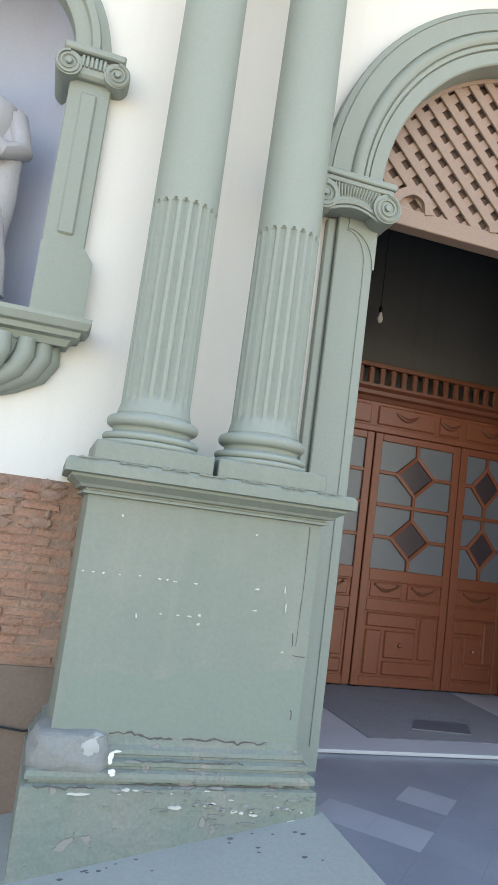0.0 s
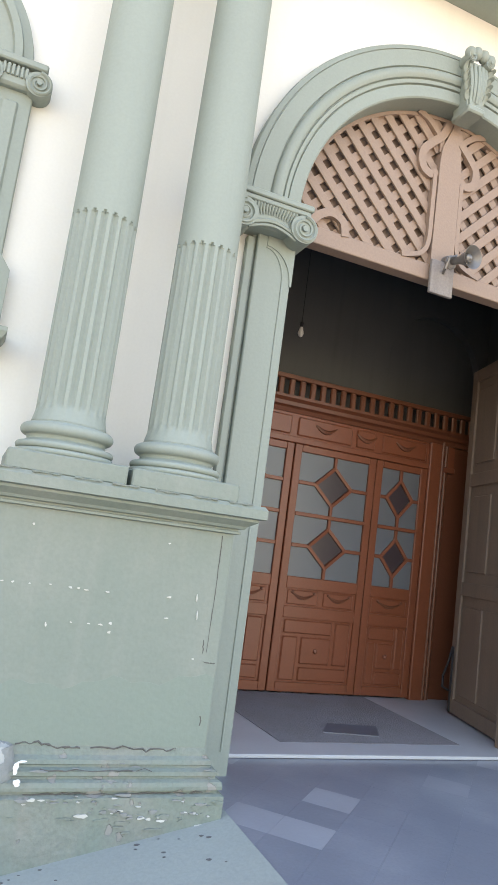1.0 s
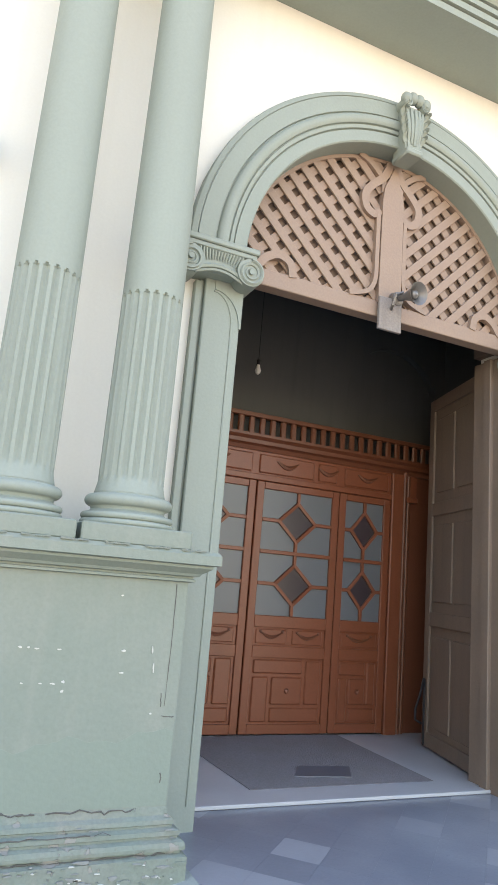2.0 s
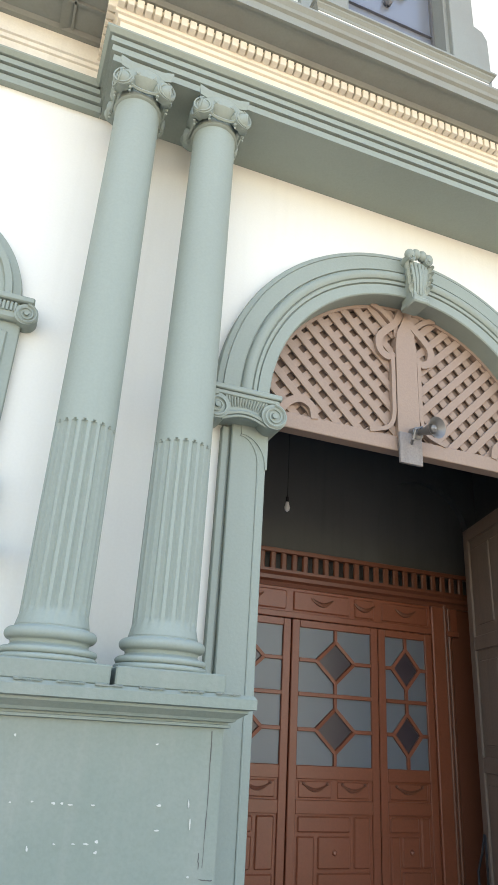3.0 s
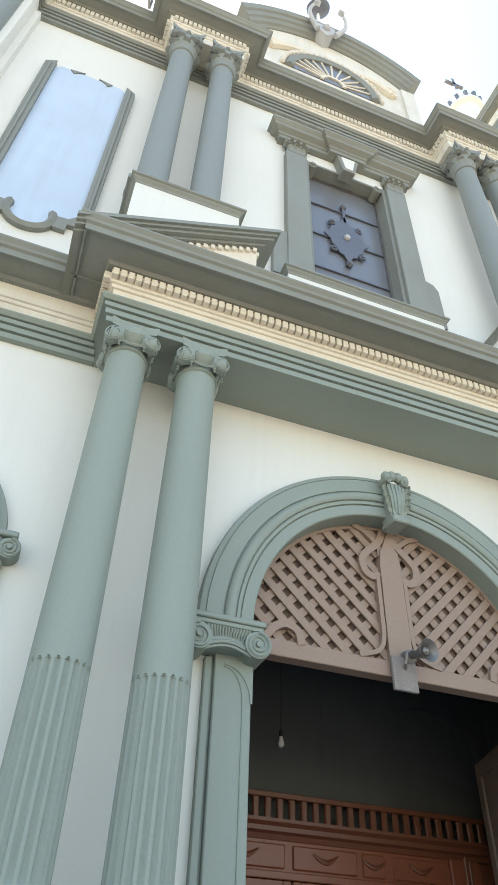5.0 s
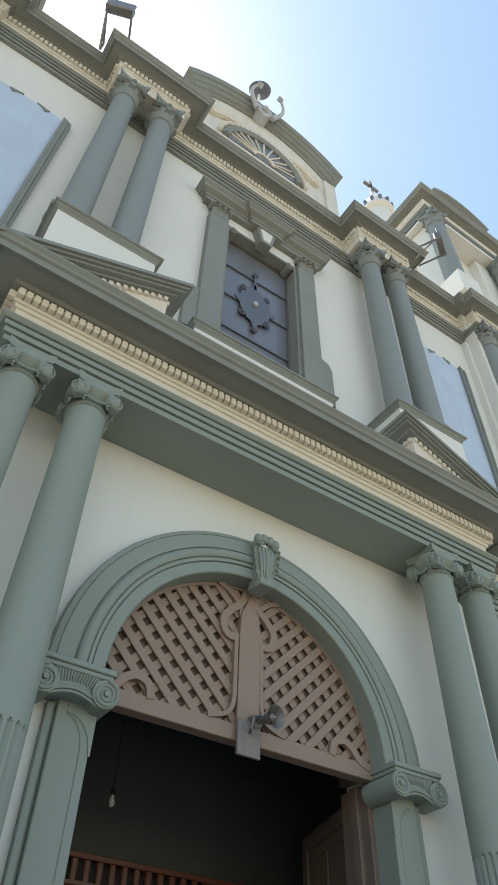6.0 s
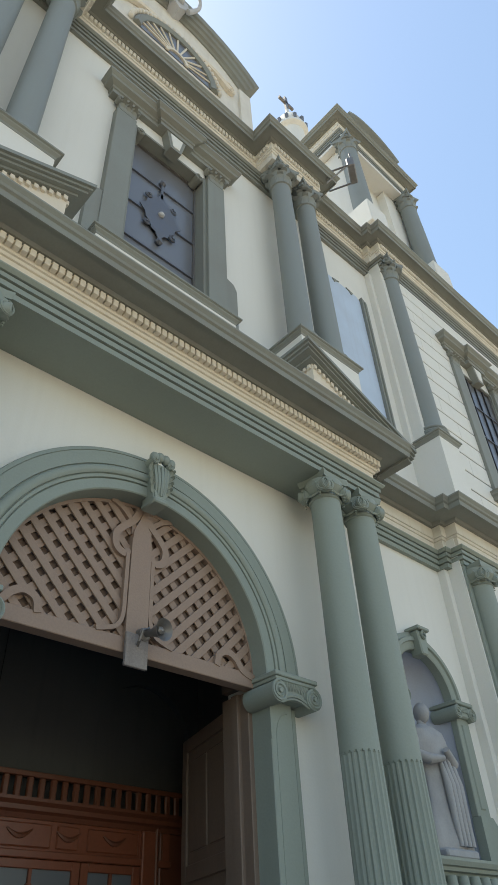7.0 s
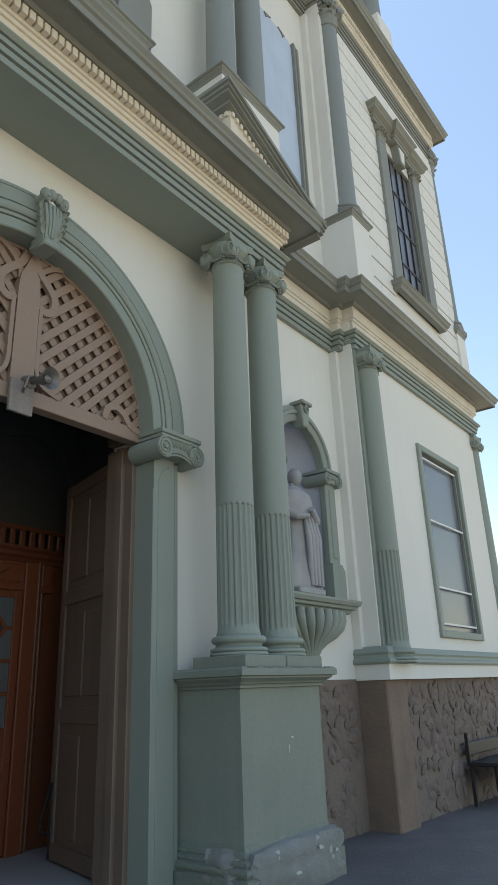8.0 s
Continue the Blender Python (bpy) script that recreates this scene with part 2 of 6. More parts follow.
def volute(bm, m, r, depth, turn=1):
    """A scroll: a round pad with a raised spiral, in the x z plane, facing -y, at the pose m."""
    s = set(bm.verts)
    n = 20
    for rr, y0, y1 in ((r, 0, depth), (r * 0.2, -0.022, 0)):
        a = [bm.verts.new((rr * math.cos(2 * math.pi * i / n), y0, rr * math.sin(2 * math.pi * i / n))) for i in range(n)]
        b = [bm.verts.new((rr * math.cos(2 * math.pi * i / n), y1, rr * math.sin(2 * math.pi * i / n))) for i in range(n)]
        bm.faces.new(a)
        bm.faces.new(b[::-1])
        for i in range(n):
            bm.faces.new((a[i], b[i], b[(i + 1) % n], a[(i + 1) % n]))
    pts, rad = [], []
    for i in range(44):
        q = i / 43
        a = math.pi / 2 + turn * q * 2 * math.pi * 2.2
        rr = r * (0.95 - 0.72 * q)
        pts.append((rr * math.cos(a), -0.004, rr * math.sin(a)))
        rad.append(r * (0.13 - 0.06 * q))
    tube(bm, pts, rad, 5)
    place(bm, s, m)


def wall_with(bm, x0, x1, y0, y1, z0, z1, cx, hw, zb, zt, round_top=True):
    """A stretch of wall with one opening: from zb up to zt, where a half round begins if round_top."""
    box(bm, x0, cx - hw, y0, y1, z0, z1)
    box(bm, cx + hw, x1, y0, y1, z0, z1)
    if zb > z0:
        box(bm, cx - hw, cx + hw, y0, y1, z0, zb)
    out = [(cx - hw, z1), (cx - hw, zt)]
    if round_top:
        out += [(cx - hw * math.cos(math.pi * i / 24), zt + hw * math.sin(math.pi * i / 24)) for i in range(1, 24)]
    out += [(cx + hw, zt), (cx + hw, z1)]
    prism(bm, out, y0, y1)
    return bm

# ---- ground and walls ----
XE = 10.1          # half width of the facade
ARC_Z, ARC_R = 3.83, 1.40
PX = 5.40          # engaged column of the side bays
YS = -0.33         # front of the side bays, which stand forward
FL = 0.08          # porch floor, a low step above the tiles


def ground_z(x, y):
    if x < -1.55:
        return max(0.09 - 0.21 * (-1.6 - x), -0.4) - 0.012 if x < -1.6 else -0.012
    if x > 1.55:
        return max(-0.02 * (x - 1.55), -0.3) - 0.012
    return -0.012


bm = B()
gx = [-900, -60, -20, -12, -8, -6, -5, -4, -3.2, -2.4, -1.64, -1.6, -1.54, 0, 1.54, 1.56, 3, 5, 7, 9, 12, 20, 60, 900]
gy = [-900, -60, -20, -12, -8, -5, -3, -1.5, 0.1, 3.0, 60, 900]
gv = [[bm.verts.new((x, y, ground_z(x, y))) for x in gx] for y in gy]
for j in range(len(gy) - 1):
    for i in range(len(gx) - 1):
        bm.faces.new((gv[j][i], gv[j][i + 1], gv[j + 1][i + 1], gv[j + 1][i]))
solid("ground", bm, CONCRETE, "worn grey concrete ground sloping away from the door", "ground", "structure")

wall = solid("wall_front", wall_with(B(), -3.05, 3.05, 0, 0.5, -0.5, 7.0, 0, ARC_R, -0.5, ARC_Z),
             CREAM, "cream painted plaster front wall with an arched opening", "wall", "structure")
NX, NW, NZ, NB = 4.0, 0.55, 4.2, 2.535       # niche centre, half width, springing and floor
WALL_BASE, WALL_SIDE, WALL_UP = {}, {}, {}
for s in (-1, 1):
    bm = B()
    a, b = sorted((s * 3.05, s * (PX - 0.27)))
    wall_with(bm, a, b, 0, 0.5, 1.6, 7.0, s * NX, NW, NB, NZ)
    solid("wall_niche_bay", bm, CREAM, "cream painted plaster wall with a round-headed niche", "wall", "structure")
    bm = B()
    a, b = sorted((s * (PX - 0.27), s * XE))
    wall_with(bm, a, b, YS, 0.5, 1.6, 7.0, s * 8.0, 0.86, 2.17, 5.2, False)
    solid("wall_side_bay", bm, CREAM, "cream painted plaster wall of the side bay", "wall", "structure")
    bm = B()
    a, b = sorted((s * 2.6, s * (PX - 0.3)))
    box(bm, a, b, -0.006, 0.5, -0.9, 1.6)
    WALL_BASE[s] = solid("wall_base", bm, BRICK_BED if s < 0 else MORTAR, "rough grey brown mortar wall base with lost plaster", "wall", "structure")
    bm = B()
    a, b = sorted((s * (PX - 0.3), s * XE))
    box(bm, a, b, YS + 0.044, 0.5, -0.9, 1.6)
    WALL_SIDE[s] = solid("wall_base_side", bm, MORTAR, "grey brown rubble and mortar base of the side bay", "wall", "structure")
    bm = B()
    a, b = sorted((s * 2.0, s * (PX - 0.27)))
    box(bm, a, b, 0, 0.5, 7.0, 14.0)
    solid("wall_upper_panel_bay", bm, CREAM, "cream painted upper wall beside the paired columns", "wall", "structure")
    bm = B()
    a, b = sorted((s * (PX - 0.27), s * XE))
    wall_with(bm, a, b, YS, 0.5, 7.0, 14.0, s * 7.9, 0.62, 8.15, 11.5, False)
    WALL_UP[s] = solid("wall_upper_side_bay", bm, JOINT, "cream painted block-jointed upper wall of the side bay", "wall", "structure")
    bm = B()
    for xa, xb in ((PX - 0.276, PX + 0.06), (XE - 0.03, XE + 0.006)):
        box(bm, *sorted((s * xa, s * xb)), YS - 0.006, 0.49, 7.0, 13.9)
    box(bm, s * 7.9 - 0.93, s * 7.9 + 0.93, YS - 0.05, 0.1, 7.88, 8.02)
    part("plain_margin", bm, CREAM, WALL_UP[s], "plain cream margin of the block-jointed wall")
    bm = B()
    box(bm, s * XE - 0.25, s * XE + 0.25, 0.5, 22, -0.9, 14.0)
    solid("wall_flank", bm, CREAM, "cream painted plaster flank wall of the church", "wall", "structure")
bm = B()
wall_with(bm, -2.0, 2.0, 0, 0.5, 7.0, 14.0, 0, 0.69, 8.52, 11.78, False)
solid("wall_upper_middle", bm, CREAM, "cream painted upper wall round the middle window", "wall", "structure")
bm = B()
box(bm, -XE, XE, 0.5, 22, 13.9, 14.1)
solid("roof", bm, CONCRETE, "flat grey concrete church roof", "roof", "structure")
bm = B()
box(bm, -XE, XE, 21.8, 22.2, -0.9, 14.0)
solid("wall_back", bm, DARK, "plain back wall of the nave, coloured dark for shade", "wall", "structure")

# porch behind the arch; DARK carries its shade in the plaster colour
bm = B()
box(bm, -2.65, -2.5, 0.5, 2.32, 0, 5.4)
solid("wall_porch", bm, DARK, "plaster side wall of the porch, coloured dark for shade", "wall", "structure")
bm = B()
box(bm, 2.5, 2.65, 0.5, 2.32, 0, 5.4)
solid("wall_porch", bm, DARK, "plaster side wall of the porch, coloured dark for shade", "wall", "structure")
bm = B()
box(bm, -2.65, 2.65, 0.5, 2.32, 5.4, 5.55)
solid("ceiling", bm, DARK, "plaster porch ceiling, coloured dark for shade", "ceiling", "structure")
bm = B()
box(bm, -XE, XE, 0.5, 22, 9.5, 9.6)
solid("ceiling_nave", bm, DARK, "plaster nave ceiling, coloured dark for shade", "ceiling", "structure")
bm = B()
box(bm, -XE, XE, 2.32, 22, -0.05, 0.0)
solid("floor_nave", bm, TILE, "grey tiled nave floor in shade", "floor", "structure")
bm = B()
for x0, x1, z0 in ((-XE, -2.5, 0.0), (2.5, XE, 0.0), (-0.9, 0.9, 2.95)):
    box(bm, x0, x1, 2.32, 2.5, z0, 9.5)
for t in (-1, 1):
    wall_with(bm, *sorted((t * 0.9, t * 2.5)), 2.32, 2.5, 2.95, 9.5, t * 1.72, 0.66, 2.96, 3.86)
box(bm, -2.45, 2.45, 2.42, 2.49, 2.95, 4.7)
solid("wall_inner", bm, DARK, "plaster inner wall over the wooden screen, coloured dark for shade", "wall", "structure")


# ---- mouldings shared by the storeys ----
def entab(parent, path, z, mats, proj=0.44, h=1.0, low=None):
    """Architrave, frieze and cornice along a plan path; z is the underside of the architrave."""
    g, c, e = mats
    k = lambda v: z + v * h
    part("architrave", sweep(B(), [(-0.3, k(0)), (0, k(0)), (0, k(0.065)), (-0.03, k(0.067)), (-0.03, k(0.077)), (0.022, k(0.078)), (0.022, k(0.14)), (-0.01, k(0.142)), (-0.01, k(0.152)), (0.042, k(0.153)), (0.042, k(0.205)), (0.012, k(0.207)), (0.012, k(0.215)),
                                   (0.06, k(0.215)), (0.09, k(0.245)), (0.09, k(0.262)), (-0.3, k(0.27))], low or path), g, parent, "grey-green banded architrave")
    part("frieze", sweep(B(), [(-0.3, k(0.262)), (0.0, k(0.262)), (0.0, k(0.44)), (0.02, k(0.445)), (0.03, k(0.475)), (0.05, k(0.48)), (0.055, k(0.655)), (-0.3, k(0.655))], path),
         c, parent, "warm cream frieze")
    part("cornice", sweep(B(), [(-0.3, k(0.65)), (0.1, k(0.65)), (0.12, k(0.69)), (proj - 0.09, k(0.70)), (proj - 0.09, k(0.67)), (proj - 0.07, k(0.67)), (proj - 0.065, k(0.745)),
                                (proj - 0.04, k(0.76)), (proj - 0.03, k(0.79)), (proj, k(0.825)), (proj, k(0.845)), (-0.3, k(0.91))], path), e, parent, "grey-green projecting cornice")


def dentil_row(parent, p0, p1, out, z0, z1, gap, depth=0.06, mat=None):
    """Single dentils along a straight stretch of plan."""
    p0, p1 = Vector(p0), Vector(p1)
    d = p1 - p0
    n = max(1, round(d.length / gap))
    w = gap * 0.77
    bm = B()
    box(bm, -w / 2, w / 2, -depth, 0.01, 0, z1 - z0, 0.004)
    me = mesh_of("dentil", bm, mat or FRIEZE)
    rot = Matrix.Rotation(math.atan2(d.y, d.x), 4, "Z")
    nrm = Vector((d.y, -d.x)).normalized() * out
    for i in range(n):
        q = p0 + d * ((i + 0.5) / n) + nrm
        piece("dentil", me, parent, Matrix.Translation((q.x, q.y, z0)) @ rot)


# ---- lower entablature ----
EZ = 6.17
low = thing("entablature", "sage green and warm cream entablature with dentils over the columns", "entablature", (0, -0.3, EZ))
LP = [(-2.97, 0.0), (-2.97, -0.59), (2.97, -0.59), (2.97, 0.0)]
entab(low, LP, EZ, (GREEN, FRIEZE, CORNICE))
part("soffit", box(B(), -2.68, 2.68, -0.3, 0.0, EZ + 0.004, EZ + 0.1), GREEN, low, "plain sage green soffit")
part("top_slab", box(B(), -2.68, 2.68, -0.3, 0.0, EZ + 0.8, EZ + 0.9), GREEN, low)
dentil_row(low, (-3.025, -0.645), (3.025, -0.645), 0.0, EZ + 0.515, EZ + 0.605, 0.072)
dentil_row(low, (-3.025, -0.08), (-3.025, -0.645), 0.0, EZ + 0.515, EZ + 0.605, 0.072)
dentil_row(low, (3.025, -0.645), (3.025, -0.08), 0.0, EZ + 0.515, EZ + 0.605, 0.072)
for s in (-1, 1):
    side = thing("side_entablature", "sage green and warm cream entablature along the side bay", "entablature", (s * 6.5, -0.06, EZ))
    pts = [(2.975, -0.06), (PX - 0.37, -0.06), (PX - 0.37, -0.2), (PX - 0.25, -0.2), (PX - 0.25, -0.385), (XE + 0.12, -0.385), (XE + 0.12, 4.0)]
    if s < 0:
        pts = [(-x, y) for x, y in reversed(pts)]
    entab(side, pts, EZ, (GREEN, FRIEZE_UP, CORNICE))


# ---- columns ----
def shaft(bm, cx, cy, z0, z1, r0, r1, fz=None):
    prof = []
    zs = [z0 + (z1 - z0) * i / 22 for i in range(23)]
    if fz:
        zs = sorted(zs + [fz, fz - 0.004, fz - 0.014, fz - 0.018, fz - 0.03, z0 + 0.06, z0 + 0.08, z0 + 0.1])
    for z in zs:
        q = (z - z0) / (z1 - z0)
        prof.append((r0 + (r1 - r0) * q ** 1.4, z))
    prof = [(r0 + 0.014, z0 - 0.0), (r0 + 0.01, z0 + 0.015)] + prof[1:]

    def fl(z, j):
        head = fz - (0.0, 0.0, 0.014, 0.0, 0.014, 0.0)[j] if fz else 0.0
        if not fz or z > head - 0.001 or z < z0 + 0.065:
            return 0.0
        return 0.018 * (0.0, 0.0, 0.8, 1.0, 0.8, 0.0)[j] * min(1.0, (head - z) / 0.005, (z - z0 - 0.06) / 0.03)
    return lathe(bm, prof, cx, cy, 120 if fz else 40, fl if fz else None)


def base_rings(bm, cx, cy, z, r, h):
    prof = []
    def torus(zc, rr, t):
        for i in range(9):
            a = -math.pi / 2 + math.pi * i / 8
            prof.append((rr + t * math.cos(a), zc + t * math.sin(a)))
    torus(z + h * 0.09, r + 0.055, h * 0.09)
    torus(z + h * 0.28, r + 0.05, h * 0.1)
    prof.append((r + 0.03, z + h * 0.4))
    prof.append((r + 0.016, z + h * 0.47))
    prof.append((r + 0.02, z + h * 0.55))
    torus(z + h * 0.74, r + 0.024, h * 0.17)
    prof.append((r + 0.012, z + h * 0.92))
    prof.append((r + 0.005, z + h))
    return lathe(bm, prof, cx, cy, 40)


def abacus(bm, cx, cy, z0, z1, hw, dip):
    out = []
    for k in range(4):
        a = math.pi / 2 * k
        c, sn = math.cos(a), math.sin(a)
        for t in (-1, -0.9, -0.6, -0.3, 0, 0.3, 0.6, 0.9):
            u, v = hw * t, -hw + dip * (1 - t * t)
            out.append((cx + u * c - v * sn, cy + u * sn + v * c))
    zz = [(0.97, z0), (1.0, z0 + (z1 - z0) * 0.4), (1.03, z0 + (z1 - z0) * 0.55), (1.03, z1)]
    rings = [[bm.verts.new((cx + (x - cx) * f, cy + (y - cy) * f, z)) for x, y in out] for f, z in zz]
    n = len(out)
    for a, b in zip(rings, rings[1:]):
        for i in range(n):
            bm.faces.new((a[i], a[(i + 1) % n], b[(i + 1) % n], b[i]))
    bm.faces.new(rings[0][::-1])
    bm.faces.new(rings[-1])


def ball(bm, c, r, sub=1):
    v = bmesh.ops.create_icosphere(bm, subdivisions=sub, radius=r)["verts"]
    bmesh.ops.translate(bm, vec=c, verts=v)


def ionic(bm, cx, cy, z, r):
    """Angular Ionic head: scrolls at the four corners, swags and drops; z is the neck, 0.4 high."""
    lathe(bm, [(r, z), (r + 0.018, z + 0.012), (r, z + 0.03), (r, z + 0.1), (r + 0.03, z + 0.13), (r + 0.06, z + 0.17), (r + 0.055, z + 0.25)], cx, cy, 32)
    abacus(bm, cx, cy, z + 0.25, z + 0.335, 0.2, 0.035)
    for k in range(4):
        for t in (-1, 1):
            m = Matrix.Translation((cx, cy, z + 0.125)) @ Matrix.Rotation(math.pi / 2 * k, 4, "Z") @ pose(t * 0.165, -0.205, 0, 0, 0, t * 18)
            volute(bm, m, 0.08, 0.06, -t)
        s0 = set(bm.verts)
        for t in (-0.06, 0.0, 0.06):
            ball(bm, (t, -0.2, 0.19), 0.032)
        tube(bm, [(-0.15 + 0.03 * i, -0.19, 0.1 - 0.04 * math.sin(math.pi * i / 10)) for i in range(11)], 0.014, 5)
        for t in (-0.105, 0.105):
            for i in range(3):
                ball(bm, (t, -0.2, 0.08 - 0.035 * i), 0.017 - 0.003 * i)
        place(bm, s0, Matrix.Translation((cx, cy, z)) @ Matrix.Rotation(math.pi / 2 * k, 4, "Z"))


def leaf(bm, m, w, h, curl):
    """An acanthus leaf: a lobed strip with thickness that curls out at its tip."""
    s0 = set(bm.verts)
    rows = []
    for i in range(6):
        q = i / 5
        wid = w * (0.75 + 0.3 * math.sin(math.pi * q)) * (1 - 0.3 * q ** 4) * (1.1 if i % 2 else 0.95)
        y = -curl * max(0.0, q - 0.35) ** 1.7 * 2.2
        z = h * (q if q < 0.9 else 0.9 - 0.06)
        if i == 5:
            y -= curl * 0.25
        rows.append([bm.verts.new((t * wid / 2, y + 0.018 * abs(t) + dy, z)) for t in (-1, -0.5, 0, 0.5, 1) for dy in (0, 0.022)])
    for a, b in zip(rows, rows[1:]):
        for j in range(4):
            bm.faces.new((a[2 * j], a[2 * j + 2], b[2 * j + 2], b[2 * j]))
            bm.faces.new((a[2 * j + 1], b[2 * j + 1], b[2 * j + 3], a[2 * j + 3]))
        bm.faces.new((a[0], b[0], b[1], a[1]))
        bm.faces.new((a[8], a[9], b[9], b[8]))
    bm.faces.new([rows[-1][j] for j in (0, 2, 4, 6, 8, 9, 7, 5, 3, 1)])
    place(bm, s0, m)


def corinthian(bm, cx, cy, z, r, h=0.55):
    lathe(bm, [(r, z), (r + 0.025, z + 0.015), (r, z + 0.035), (r, z + h * 0.5), (r + 0.05, z + h * 0.86)], cx, cy, 24)
    abacus(bm, cx, cy, z + h * 0.86, z + h, 0.235 * h / 0.55, 0.06)
    for row, (n, zz, hh) in enumerate(((8, 0.03, 0.4), (8, 0.2, 0.48))):
        for k in range(n):
            a = 2 * math.pi * (k + 0.5 * row) / n
            leaf(bm, Matrix.Translation((cx, cy, z + zz * h)) @ Matrix.Rotation(a, 4, "Z") @ Matrix.Translation((0, -r - 0.012, 0)), 0.17, hh * h, 0.075)
    for k in range(4):
        for t in (-1, 1):
            m = Matrix.Translation((cx, cy, z + h * 0.74)) @ Matrix.Rotation(math.pi / 2 * k, 4, "Z") @ pose(t * 0.185, -0.23, 0, 0, 0, t * 25)
            volute(bm, m, 0.075, 0.06, -t)
        s0 = set(bm.verts)
        ball(bm, (0, -0.22, h * 0.92), 0.045)
        place(bm, s0, Matrix.Translation((cx, cy, z)) @ Matrix.Rotation(math.pi / 2 * k, 4, "Z"))


def lower_column(cx, cy, z0, z1, label, group, slab=True):
    col = thing("column", label, "column", (cx, cy, z0), group)
    if slab:
        part("plinth", box(B(), cx - 0.3, cx + 0.3, cy - 0.3, cy + 0.29, z0, z0 + 0.1, 0.008), GREEN_WORN, col, "worn square plinth")
    part("base", base_rings(B(), cx, cy, z0 + (0.1 if slab else 0.0), 0.192, 0.19), GREEN, col, smooth=True)
    part("shaft", shaft(B(), cx, cy, z0 + (0.285 if slab else 0.185), z1 - 0.32, 0.188, 0.168, 3.185), GREEN, col, "smooth shaft with a fluted lower third", True)
    bm = B()
    ionic(bm, cx, cy, z1 - 0.33, 0.168)
    part("capital", bm, GREEN, col, "scrolled Ionic capital", True)
    return col


first = lower_column(-2.71, -0.455, 1.705, EZ, "sage green Ionic column with a fluted lower third", "paired columns of the porch")
for x in (-2.085, 2.1, 2.715):
    copy_thing(first, pose(x, -0.455, 1.705))
pil = lower_column(-PX, -0.4, 1.77, EZ, "engaged sage green column of the side bay", "engaged columns of the side bays", False)
for x, y in ((PX, -0.4), (XE + 0.04, YS + 0.1), (-XE - 0.04, YS + 0.1)):
    copy_thing(pil, pose(x, y, 1.77))


# ---- pedestals ----
def pedestal(s):
    xa, xb, yf = (1.75, 3.0, -0.66) if s < 0 else (1.78, 3.01, -0.70)
    ped = thing("pedestal", "tall sage green pedestal with chipped plaster at its foot" if s < 0 else "tall sage green pedestal with a battered foot",
                "pedestal", (s * 2.35, -0.35, 0), "pedestals of the porch")
    def path(o):
        p = [(xa - o, 0.0), (xa - o, yf - o), (xb + o, yf - o), (xb + o, 0.0)]
        return p if s > 0 else [(-x, y) for x, y in reversed(p)]
    def block(prof):
        return sweep(B(), [(-0.5, prof[0][1])] + prof + [(-0.5, prof[-1][1])], path(0))
    part("die", block([(0, 0.36), (0, 1.56)]), GREEN_WORN, ped, "flat worn painted face")
    part("cap", block([(0.0, 1.535), (0.03, 1.54), (0.03, 1.553), (0.018, 1.556), (0.018, 1.566), (0.045, 1.57), (0.055, 1.585), (0.1, 1.615), (0.1, 1.628), (0.135, 1.635), (0.135, 1.685), (0.12, 1.705)]), GREEN_WORN, ped,
         "moulded cap with a chipped edge")
    part("foot", block([(0.1, -0.35), (0.1, 0.19), (0.07, 0.2), (0.07, 0.212), (0.088, 0.218), (0.09, 0.235), (0.084, 0.255), (0.055, 0.265), (0.055, 0.275), (0.064, 0.28), (0.062, 0.3), (0.03, 0.31), (0.03, 0.32), (0.036, 0.325), (0.032, 0.345), (0.008, 0.36), (0.0, 0.4)]), GREEN_CHIP, ped, "chipped moulded foot")
    return ped


ped_l = pedestal(-1)
ped_r = pedestal(1)

